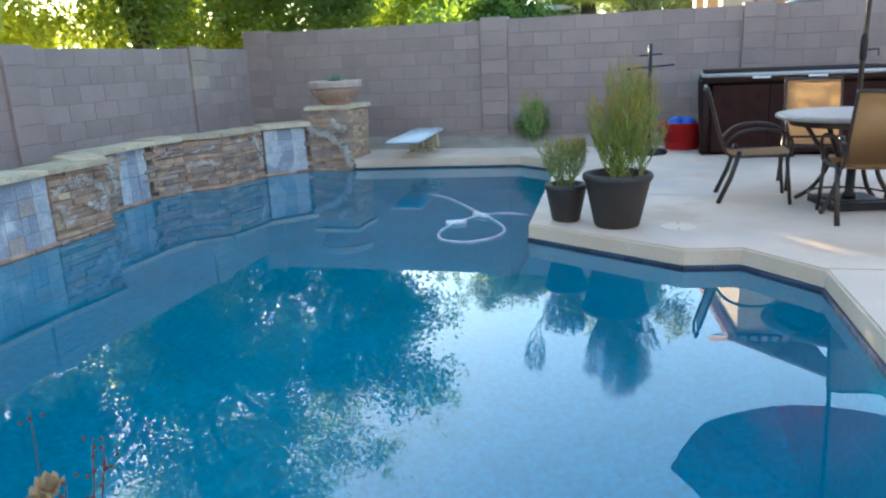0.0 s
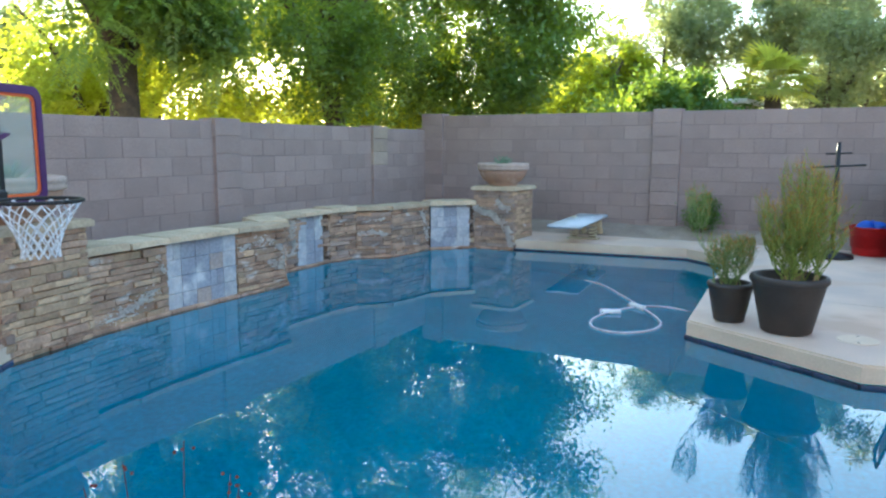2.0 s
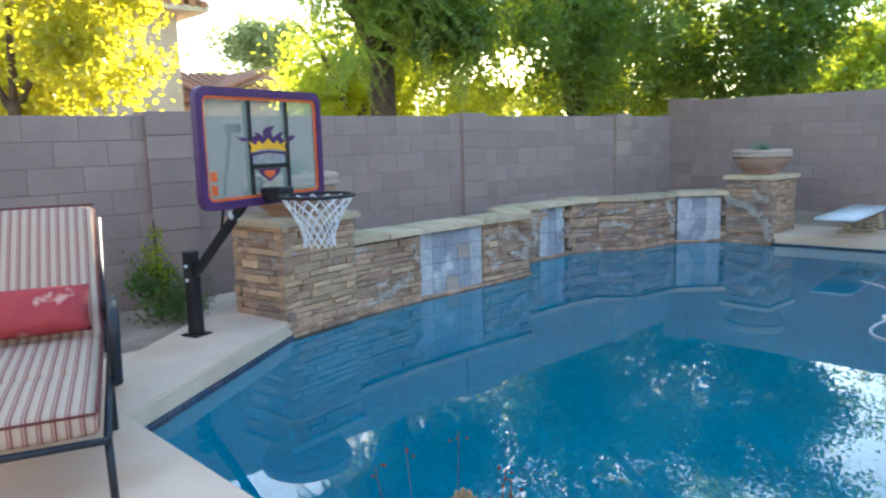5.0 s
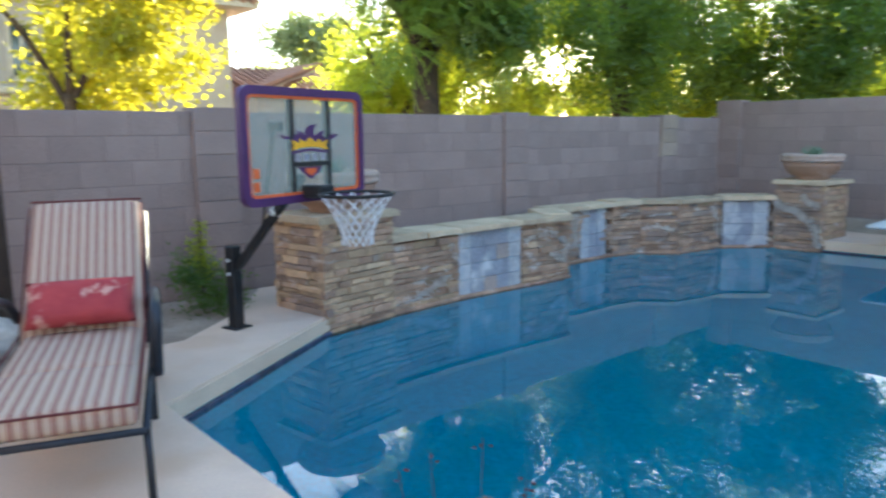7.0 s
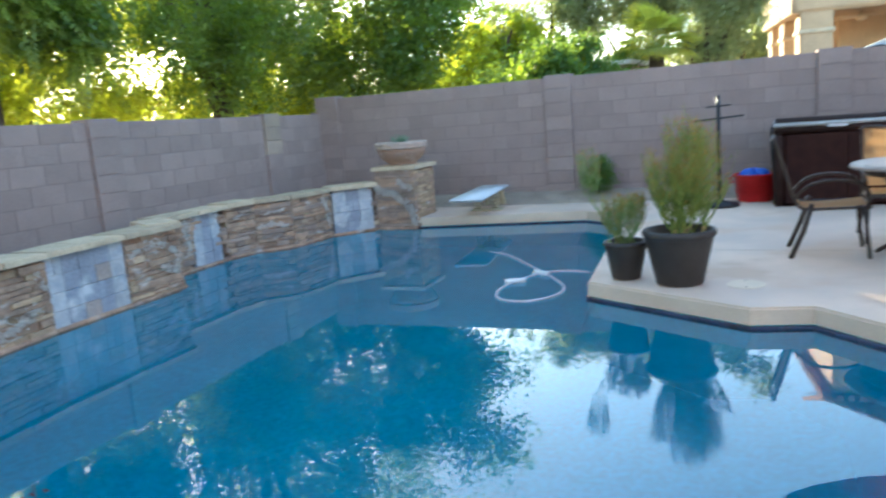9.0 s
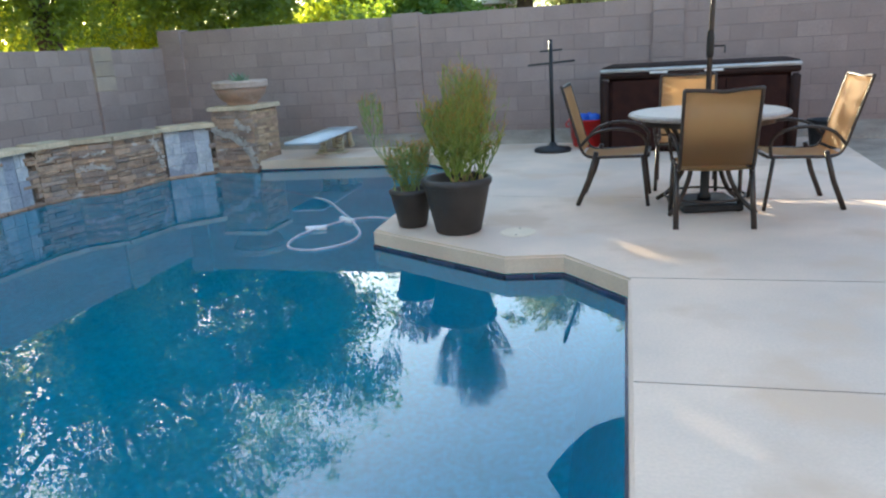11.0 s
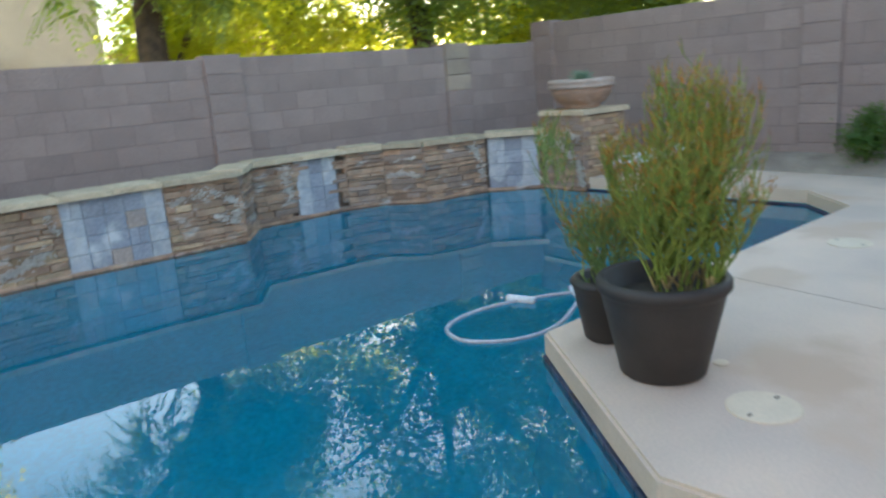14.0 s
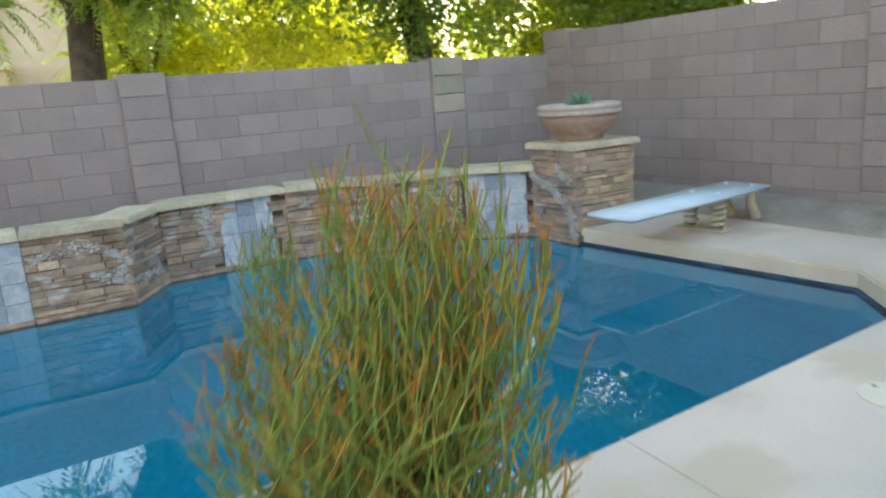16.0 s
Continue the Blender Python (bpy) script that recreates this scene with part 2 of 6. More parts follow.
LEAF_DARK = leaf_mat("dark_leaf", (0.04, 0.105, 0.034), (0.075, 0.155, 0.042), (0.44, 0.58, 0.04), 0.52)
# yellower than the plain leaf: sunlight is partly put into the colour
LEAF_GOLD = leaf_mat("sunlit_yellow_leaf", (0.15, 0.20, 0.03), (0.26, 0.27, 0.03), (0.88, 0.80, 0.05), 0.65)
# yellow-green leaf; among dark crowns, backlight is put into its colour
LEAF_LIME = leaf_mat("yellow_green_leaf", (0.12, 0.215, 0.03), (0.19, 0.27, 0.035), (0.84, 0.88, 0.06), 0.66)
LEAF_OLIVE = leaf_mat("grey_olive_leaf", (0.17, 0.23, 0.12), (0.23, 0.28, 0.14), (0.48, 0.54, 0.17), 0.5)
LEAF_BRIGHT = leaf_mat("bright_leaf", (0.045, 0.12, 0.028), (0.075, 0.16, 0.032), (0.32, 0.46, 0.04), 0.36)

LEAF_PALM = leaf_mat("palm_leaf", (0.15, 0.23, 0.05), (0.26, 0.30, 0.08), (0.72, 0.72, 0.08), 0.55)


def water_mat():
    m = bpy.data.materials.new("pool_water")
    m.use_nodes = True
    n, l = m.node_tree.nodes, m.node_tree.links
    b = n["Principled BSDF"]
    b.inputs["Base Color"].default_value = (0.05, 0.42, 0.55, 1)
    b.inputs["Roughness"].default_value = 0.0
    b.inputs["IOR"].default_value = 1.5
    b.inputs["Transmission Weight"].default_value = 1.0
    pos = n.new("ShaderNodeNewGeometry").outputs["Position"]
    a, c = n.new("ShaderNodeTexNoise"), n.new("ShaderNodeTexNoise")
    for t, s in ((a, 0.9), (c, 6.0)):
        t.inputs["Scale"].default_value = s
        t.inputs["Detail"].default_value = 1
        l.new(pos, t.inputs["Vector"])
    ad = n.new("ShaderNodeMath")
    ad.operation = 'MULTIPLY_ADD'
    l.new(c.outputs["Fac"], ad.inputs[0])
    ad.inputs[1].default_value = 0.05
    l.new(a.outputs["Fac"], ad.inputs[2])
    bp = n.new("ShaderNodeBump")
    bp.inputs["Strength"].default_value = 0.0032
    bp.inputs["Distance"].default_value = 0.02
    l.new(ad.outputs[0], bp.inputs["Height"])
    l.new(bp.outputs["Normal"], b.inputs["Normal"])
    return m


WATER = water_mat()


def glass_mat(name, tint, rough=0.02, alpha=0.35):
    m = bpy.data.materials.new(name)
    m.use_nodes = True
    n, l = m.node_tree.nodes, m.node_tree.links
    b = n["Principled BSDF"]
    b.inputs["Base Color"].default_value = (*tint, 1)
    b.inputs["Roughness"].default_value = rough
    b.inputs["Alpha"].default_value = alpha
    return m


ACRYLIC = glass_mat("scuffed_acrylic", (0.42, 0.46, 0.40), 0.15, 0.30)


def stripe_mat():
    """Woven stripes that run along the cushion."""
    m = mat("striped_cushion", (0.5, 0.4, 0.3), rough=0.9, bump=0.35, fine=250)
    n, l = m.node_tree.nodes, m.node_tree.links
    tc = n.new("ShaderNodeTexCoord")
    sep = n.new("ShaderNodeSeparateXYZ")
    l.new(tc.outputs["Object"], sep.inputs[0])
    mu = n.new("ShaderNodeMath")
    mu.operation = 'MULTIPLY_ADD'
    mu.inputs[1].default_value, mu.inputs[2].default_value = 1 / 0.046, 20.3
    l.new(sep.outputs["X"], mu.inputs[0])
    fr = n.new("ShaderNodeMath")
    fr.operation = 'FRACT'
    l.new(mu.outputs[0], fr.inputs[0])
    cr = n.new("ShaderNodeValToRGB")
    cr.color_ramp.interpolation = 'CONSTANT'
    e = cr.color_ramp.elements
    e[0].position, e[0].color = 0.0, (0.47, 0.355, 0.275, 1)
    e[1].position, e[1].color = 0.30, (0.30, 0.12, 0.10, 1)
    for p, c in ((0.42, (0.42, 0.28, 0.22, 1)), (0.55, (0.22, 0.085, 0.075, 1)), (0.72, (0.46, 0.33, 0.25, 1)), (0.86, (0.45, 0.33, 0.255, 1))):
        x = e.new(p)
        x.color = c
    l.new(fr.outputs[0], cr.inputs[0])
    l.new(cr.outputs[0], n["Principled BSDF"].inputs["Base Color"])
    return m


STRIPE = stripe_mat()
FLORAL = mat("red_floral", (0.40, 0.055, 0.06), (0.33, 0.04, 0.05), 9, 0.9, 0.3, 250, stain=(0.56, 0.30, 0.25), stain_scale=11, stain_at=0.565)


# ---- building helpers ----
def mesh_of(bm, name, material, smooth=False):
    me = bpy.data.meshes.new(name)
    bm.normal_update()
    bm.to_mesh(me)
    bm.free()
    if material:
        me.materials.append(material)
    if smooth:
        for p in me.polygons:
            p.use_smooth = True
    return me


def part(name, bm, material, parent, label="", smooth=False, at=None):
    ob = new(name, mesh_of(bm, name, material, smooth))
    ob.parent = parent
    if at is not None:
        ob.matrix_basis = at
    if label:
        tagged(ob, label)
    return ob


def thing(name, label, category, m=None, group="", kind=""):
    ob = new(name)
    ob.empty_display_size = 0.1
    if m is not None:
        ob.matrix_basis = m
    return tagged(ob, label, category, group, kind)


def setting(name, bm, material, label, category, smooth=False):
    return tagged(new(name, mesh_of(bm, name, material, smooth)), label, category, "", "structure")


def box(bm, c, s, rz=0.0, bevel=0.0, m=None, seg=1):
    t = Matrix.Translation(c) @ Matrix.Rotation(radians(rz), 4, 'Z') @ Matrix.Diagonal((*s, 1))
    if m is not None:
        t = m @ t
    vs = bmesh.ops.create_cube(bm, size=1, matrix=t)["verts"]
    if bevel:
        es = list({e for v in vs for e in v.link_edges})
        bmesh.ops.bevel(bm, geom=es, offset=bevel, segments=seg, affect='EDGES', clamp_overlap=True)
    return bm


def boxed(c, s, rz=0.0, bevel=0.0, seg=1):
    return box(bmesh.new(), c, s, rz, bevel, None, seg)


def sweep(bm, pts, r, n=8, r_end=None):
    """A round bar along the points, tapering to r_end."""
    pts = [Vector(p) for p in pts]
    r_end = r if r_end is None else r_end
    rings, side = [], None
    for i, p in enumerate(pts):
        d = (pts[min(i + 1, len(pts) - 1)] - pts[max(i - 1, 0)]).normalized()
        if side is None:
            side = d.orthogonal().normalized()
        side = (side - d * side.dot(d)).normalized()
        up = d.cross(side)
        k = r + (r_end - r) * i / max(1, len(pts) - 1)
        rings.append([bm.verts.new(p + (side * math.cos(a) + up * math.sin(a)) * k) for a in (2 * math.pi * j / n for j in range(n))])
    for a, b in zip(rings, rings[1:]):
        for j in range(n):
            bm.faces.new((a[j], a[(j + 1) % n], b[(j + 1) % n], b[j]))
    bm.faces.new(rings[0][::-1])
    bm.faces.new(rings[-1])
    return bm


def bar(pts, r, n=8, r_end=None):
    return sweep(bmesh.new(), pts, r, n, r_end)


def curved(pts, n=6):
    """Points along a smooth curve through pts."""
    p = [Vector(q) for q in pts]
    out = []
    for i in range(len(p) - 1):
        a, b, c, d = p[max(i - 1, 0)], p[i], p[i + 1], p[min(i + 2, len(p) - 1)]
        for k in range(n):
            t = k / n
            out.append(0.5 * ((2 * b) + (c - a) * t + (2 * a - 5 * b + 4 * c - d) * t * t + (3 * b - a - 3 * c + d) * t ** 3))
    return out + [p[-1]]


def lathe(profile, n=32, flutes=0, depth=0.0, lo=0, hi=0):
    """Turned shape from (radius, height) pairs; flutes ripple the radius between profile points lo and hi."""
    bm = bmesh.new()
    rings = []
    for i, (r, z) in enumerate(profile):
        ring = []
        for j in range(n):
            a = 2 * math.pi * j / n
            k = r * (1 - depth * (0.5 + 0.5 * math.cos(a * flutes))) if flutes and lo <= i <= hi else r
            ring.append(bm.verts.new((k * math.cos(a), k * math.sin(a), z)))
        rings.append(ring)
    for a, b in zip(rings, rings[1:]):
        for j in range(n):
            bm.faces.new((a[j], a[(j + 1) % n], b[(j + 1) % n], b[j]))
    bm.faces.new(rings[0][::-1])
    bm.faces.new(rings[-1])
    return bm


def slab(pts, z0, z1, bevel=0.0):
    """A flat piece with the outline pts, from z0 up to z1."""
    bm = bmesh.new()
    f = bm.faces.new([bm.verts.new((x, y, z0)) for x, y in pts])
    bm.normal_update()
    if f.normal.z > 0:
        f.normal_flip()
    top = bmesh.ops.extrude_face_region(bm, geom=[f])["geom"]
    vs = [v for v in top if isinstance(v, bmesh.types.BMVert)]
    for v in vs:
        v.co.z = z1
    if bevel:
        es = [e for e in bm.edges if all(v in vs for v in e.verts)]
        bmesh.ops.bevel(bm, geom=es, offset=bevel, segments=2, affect='EDGES')
    bmesh.ops.recalc_face_normals(bm, faces=bm.faces)
    return bm


def holed(outer, hole, z):
    """A flat sheet with a hole in it."""
    bm = bmesh.new()
    es = []
    for loop in (outer, hole):
        vs = [bm.verts.new((x, y, z)) for x, y in loop]
        es += [bm.edges.new((vs[i], vs[(i + 1) % len(vs)])) for i in range(len(vs))]
    bmesh.ops.triangle_fill(bm, use_beauty=True, use_dissolve=False, edges=es)
    for f in bm.faces:
        f.normal_update()
        if f.normal.z < 0:
            f.normal_flip()
    return bm


def chamfered(w, h, d, c):
    """A small building piece: width x, height z, its face at y = 0 chamfered, its back at y = d."""
    bm = bmesh.new()
    def ring(x, z, y):
        return [bm.verts.new((sx * x, y, sz * z)) for sx, sz in ((-1, -1), (1, -1), (1, 1), (-1, 1))]
    a, b, e = ring(w / 2 - c, h / 2 - c, 0), ring(w / 2, h / 2, c), ring(w / 2, h / 2, d)
    bm.faces.new(a)
    for p, q in ((a, b), (b, e)):
        for j in range(4):
            bm.faces.new((p[j], q[j], q[(j + 1) % 4], p[(j + 1) % 4]))
    bmesh.ops.recalc_face_normals(bm, faces=bm.faces)
    return bm


rnd = random.Random(7)


# ---- ground, deck, pool ----
WATER_Z = -0.14
FACE = [(-5.50, 2.72), (-5.57, 3.56), (-5.57, 4.39), (-5.55, 5.08), (-6.07, 5.42), (-6.07, 6.52), (-5.97, 6.95), (-5.62, 7.25), (-5.52, 8.08), (-5.05, 8.60)]
RIM = [(-4.31, 0.455), (-0.25, 0.56), (0.44, 1.15), (0.426, 3.81), (0.026, 4.266), (-0.348, 4.20), (-1.48, 4.88), (-1.60, 8.38), (-2.15, 8.86), (-4.45, 8.62)]
POOL = RIM + [(-5.05, 8.66)] + [(x - 0.06, y) for x, y in FACE[-2::-1]] + [(-5.36, 2.06)]
DECK = [(-6.70, 2.10), (-5.95, 1.55), (-5.45, 0.95), (-5.35, -0.3), (-5.6, -4.5), (7.0, -4.5), (7.0, 4.3), (2.9, 4.4), (2.3, 5.3), (2.75, 7.2), (2.85, 9.0), (2.7, 9.75), (-6.70, 9.75)]


def grown(pts, k):
    c = Vector((sum(p[0] for p in pts) / len(pts), sum(p[1] for p in pts) / len(pts)))
    return [tuple(c + (Vector(p) - c) * k) for p in pts]


def outset(pts, d):
    """The closed outline moved outwards by d metres along its corner normals."""
    n_pts = len(pts)
    turn = 1 if sum(pts[i][0] * pts[(i + 1) % n_pts][1] - pts[(i + 1) % n_pts][0] * pts[i][1] for i in range(n_pts)) > 0 else -1
    out = []
    for i in range(n_pts):
        a, b, c = Vector(pts[i - 1]), Vector(pts[i]), Vector(pts[(i + 1) % n_pts])
        u, v = (b - a).normalized(), (c - b).normalized()
        nu, nv = Vector((u.y, -u.x)) * turn, Vector((v.y, -v.x)) * turn
        m = (nu + nv).normalized()
        out.append(tuple(b + m * (d / max(0.4, m.dot(nu)))))
    return out


ground = setting("ground", holed([(-900, -900), (900, -900), (900, 900), (-900, 900)], outset(POOL, 0.12), -0.035), GRAVEL, "tan gravel and bare earth round the concrete deck", "ground")

bm = holed(DECK, POOL, 0.0)
top = list(bm.faces)
ex = bmesh.ops.extrude_face_region(bm, geom=top)["geom"]
for v in (g for g in ex if isinstance(g, bmesh.types.BMVert)):
    v.co.z = -0.115
bmesh.ops.recalc_face_normals(bm, faces=bm.faces)
rim_edges = [e for e in bm.edges if all(abs(v.co.z) < 1e-4 for v in e.verts) and any(abs(f.normal.z) < 0.5 for f in e.link_faces)]
bmesh.ops.bevel(bm, geom=rim_edges, offset=0.014, segments=2, affect='EDGES', clamp_overlap=True)
bm.normal_update()
for f in bm.faces:
    f.material_index = 1 if abs(f.normal.z) < 0.6 else 0
deck = setting("pool_deck", bm, CONCRETE, "pale tan textured concrete pool deck with rounded edge", "pavement")
deck.data.materials.append(COPING)

for k, (a, b) in enumerate((((0.44, 3.82), (7.0, 3.90)), ((0.45, 2.49), (7.0, 2.60)), ((-1.53, 6.2), (2.45, 5.9)), ((0.4, 1.1), (2.0, -4.4)))):
    d = Vector(b) - Vector(a)
    c = (Vector(a) + Vector(b)) / 2
    setting("deck_joint", boxed((c.x, c.y, 0.0), (d.length, 0.004, 0.004), math.degrees(math.atan2(d.y, d.x))), FAINT_JOINT if k == 2 else JOINT, "narrow control joint in the concrete deck", "joint")

# gravel strip that rises to the back wall
bm = bmesh.new()
nx = 60
rows = []
for j, (y, z) in enumerate(((9.70, -0.03), (9.76, 0.02), (9.95, 0.075), (10.15, 0.12), (10.34, 0.13))):
    rows.append([bm.verts.new((-6.83 + 13.9 * i / nx, y + 0.03 * noise.noise((i * 0.7, j, 0)), z + 0.015 * noise.noise((i * 0.9, j * 2.1, 4)))) for i in range(nx + 1)])
for a, b in zip(rows, rows[1:]):
    for i in range(nx):
        bm.faces.new((a[i], a[i + 1], b[i + 1], b[i]))
setting("gravel_strip", bm, GRAVEL, "strip of tan gravel along the foot of the block wall", "gravel", True)

bm = bmesh.new()
vs_t = [bm.verts.new((x, y, -0.10)) for x, y in outset(POOL, 0.045)]
vs_m = [bm.verts.new((x, y, -0.45)) for x, y in outset(POOL, 0.035)]
vs_b = [bm.verts.new((x, y, -1.75)) for x, y in grown(POOL, 0.93)]
n = len(POOL)
for i in range(n):
    for up_ring, low_ring in ((vs_t, vs_m), (vs_m, vs_b)):
        bm.faces.new((up_ring[i], up_ring[(i + 1) % n], low_ring[(i + 1) % n], low_ring[i]))
fl = bm.faces.new(vs_b)
bmesh.ops.triangulate(bm, faces=[fl])
bmesh.ops.recalc_face_normals(bm, faces=bm.faces)
bmesh.ops.reverse_faces(bm, faces=bm.faces)
basin = setting("pool_basin", bm, PLASTER, "deep blue plaster pool basin", "pool")

bm = bmesh.new()
f = bm.faces.new([bm.verts.new((x, y, WATER_Z)) for x, y in outset(POOL, 0.02)])
bmesh.ops.triangulate(bm, faces=[f])
for f in bm.faces:
    f.normal_update()
    if f.normal.z < 0:
        f.normal_flip()
water = setting("pool_water", bm, WATER, "still clear blue pool water reflecting trees and sky", "water")
water.visible_shadow = False


def wall_frame(p, q, along=0.0, z=0.0, off=0.0):
    """Local x runs from p to q, local y goes into the wall, z up."""
    d = (Vector(q) - Vector(p)).normalized()
    into = Vector((-d.y, d.x))
    o = Vector(p) + d * along + into * off
    return Matrix(((d.x, into.x, 0, o.x), (d.y, into.y, 0, o.y), (0, 0, 1, z), (0, 0, 0, 1)))


def piece(name, me, parent, m):
    ob = new(name, me)
    ob.parent = parent
    ob.matrix_basis = m
    return ob


# ---- block walls ----
BW, BH = 0.406, 0.203
BLOCK_ME = mesh_of(chamfered(BW - 0.0045, BH - 0.004, 0.05, 0.003), "block", BLOCK)
LIT_ME = mesh_of(chamfered(BW - 0.006, BH - 0.007, 0.05, 0.006), "block_lit", BLOCK_LIT)


def block_wall(name, p, q, top, courses, pilasters, label, s0, s1, pale=()):
    """A wall of concrete blocks from p to q. Blocks lie between s0 and s1 along it; pilasters stand proud at the given places."""
    m0 = wall_frame(p, q)
    length = (Vector(q) - Vector(p)).length
    bm = boxed((0, 0, 0), (1, 1, 1))
    bm.transform(m0 @ Matrix.Translation((length / 2, 0.1045, (top - 0.4) / 2)) @ Matrix.Diagonal((length, 0.2, top + 0.4 - 0.004, 1)))
    w = setting(name, bm, MORTAR, label, "wall")
    for c in range(courses):
        z = top - BH * (c + 0.5)
        s = s0 - (BW / 2 if c % 2 else 0)
        while s < s1:
            piece("block", BLOCK_ME, w, wall_frame(p, q, s + BW / 2, z, 0.002 * rnd.random()) @ pose(0, 0, 0, 0, 0, rnd.uniform(-0.25, 0.25)))
            s += BW
    for a in pilasters:
        if s0 - 0.5 < a < s1 + 0.5:
            for c in range(courses):
                z = top + 0.035 - BH * (c + 0.5)
                # top three blocks of a listed pilaster carry the light patch in their colour
                me = LIT_ME if (a in pale and c < 3) else BLOCK_ME
                piece("block", me, w, wall_frame(p, q, a + BW / 2, z, -0.048 + 0.004 * rnd.random()))
                if c == 0:
                    piece("block", BLOCK_ME, w, wall_frame(p, q, a + BW / 2, z + 0.0, 0.012) @ Matrix.Diagonal((1, 4.0, 1, 1)))
    return w


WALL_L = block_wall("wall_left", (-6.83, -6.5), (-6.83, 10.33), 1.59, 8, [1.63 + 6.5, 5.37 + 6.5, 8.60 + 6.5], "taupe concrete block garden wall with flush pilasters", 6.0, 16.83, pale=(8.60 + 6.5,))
WALL_B = block_wall("wall_back", (-6.83, 10.32), (8.0, 10.32), 1.825, 9, [-0.06, 3.88, 7.54, 11.2], "taupe concrete block wall one course higher behind the pool", 0.0, 11.4)
# unseen wall on the right, added and raised to hold off skylight
bm = bmesh.new()
box(bm, (8.1, 2.9, 1.8), (0.2, 14.8, 3.6))
setting("wall_right", bm, MORTAR, "unseen plain wall added to close the yard and block skylight", "wall")
# unseen house wall behind the camera, made tall and dark to cut light
bm = bmesh.new()
box(bm, (0.6, -6.2, 2.9), (15.2, 0.25, 6.0))
setting("wall_house", bm, HOUSE_WALL, "unseen brown stucco house wall added behind the camera to block skylight", "wall")

# ---- raised stone wall of the pool ----
STONE_H = (0.038, 0.050, 0.066)
STONE_L = (0.14, 0.20, 0.28, 0.38)


def rough_stone(w, h, seed):
    bm = chamfered(w - 0.004, h - 0.004, 0.07, 0.006)
    r = random.Random(seed)
    for v in bm.verts:
        if v.co.y < 0.02:
            v.co += Vector((0, r.uniform(-0.008, 0.008), r.uniform(-0.003, 0.003)))
    return bm


STONES = {(k, h, w): mesh_of(rough_stone(w, h, i * 7 + j), "stone", m) for k, m in (("mid", LEDGE), ("tan", LEDGE_TAN), ("dark", LEDGE_DARK)) for i, h in enumerate(STONE_H) for j, w in enumerate(STONE_L)}


def lay_stones(parent, p, q, z0, z1, kinds, skip=(), seed=1):
    """Ledgestone strips in thin uneven courses on the face from p to q."""
    r = random.Random(seed)
    length = (Vector(q) - Vector(p)).length
    z = z0
    while z < z1 - 0.02:
        h = r.choice(STONE_H)
        s = 0.0
        while s < length - 0.02:
            w = r.choice(STONE_L) * (r.uniform(0.4, 1.0) if s == 0 else 1)
            if s + w > length + 0.01:
                w = max(0.05, length - s)
            near = min(STONE_L, key=lambda k: abs(k - w))
            mid = s + w / 2
            if not any(a < mid < b for a, b in skip):
                piece("stone", STONES[r.choice(kinds), h, near], parent, wall_frame(p, q, mid, z + h / 2, r.uniform(-0.013, 0.008)) @ Matrix.Diagonal((w / near, 1, 1, 1)))
            s += w
        z += h


def stone_section(name, pts, label, kinds, seed, panels=()):
    """One stretch of the raised wall: backing, stones, tile panels."""
    back = [(x - 0.36, y) for x, y in pts]
    inner = [(x - 0.045, y + (0.03 if y > 8.3 else 0)) for x, y in pts]
    w = setting(name, slab(inner + back[::-1], -0.35, 0.475), GROUT, label, "wall")
    for i, (p, q) in enumerate(zip(pts, pts[1:])):
        L = (Vector(q) - Vector(p)).length
        k = max(1, round(L / 0.3))
        for j in range(k):
            tr = part("trim_tile", chamfered(L / k - 0.004, 0.045, 0.08, 0.006), LEDGE, w, "", False, wall_frame(p, q, L * (j + 0.5) / k, -0.137, -0.028))
        skip = [(a, b) for k, a, b, _ in panels if k == i]
        lay_stones(w, p, q, -0.17, 0.475, kinds, skip, seed + i)
        for k, a, b, cols in panels:
            if k == i:
                tile_panel(w, p, q, a, b, cols, seed + 50)
    return w


def tile_panel(parent, p, q, a, b, cols, seed):
    r = random.Random(seed)
    cw, rows_n = (b - a) / cols, 4
    rh = 0.60 / rows_n
    for c in range(cols):
        for k in range(rows_n):
            edge = c in (0, cols - 1)
            m = SLATE_PALE if edge and r.random() < 0.8 else (SLATE_RUST if r.random() < 0.10 else SLATE)
            sub = 2 if r.random() < 0.2 else 1
            for s in range(sub):
                key = (m.name, round(cw, 3), sub)
                if key not in TILES:
                    TILES[key] = mesh_of(chamfered(cw / sub - 0.003, rh - 0.003, 0.04, 0.002), "tile", m)
                piece("tile", TILES[key], parent, wall_frame(p, q, a + cw * (c + (s + 0.5) / sub), -0.13 + rh * (k + 0.5), 0.012 + r.uniform(-0.003, 0.003)))


TILES = {}
SW1 = stone_section("stone_wall_1", FACE[:4], "brown stacked ledgestone pool wall with a grey slate panel", ("mid", "mid", "tan"), 3, panels=((1, 0.0, 0.83, 5),))
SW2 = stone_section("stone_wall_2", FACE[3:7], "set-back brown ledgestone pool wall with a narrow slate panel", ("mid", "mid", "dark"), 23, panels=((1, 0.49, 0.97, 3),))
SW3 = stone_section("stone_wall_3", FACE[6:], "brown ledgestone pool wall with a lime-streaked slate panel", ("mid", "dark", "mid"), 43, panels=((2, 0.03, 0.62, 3),))


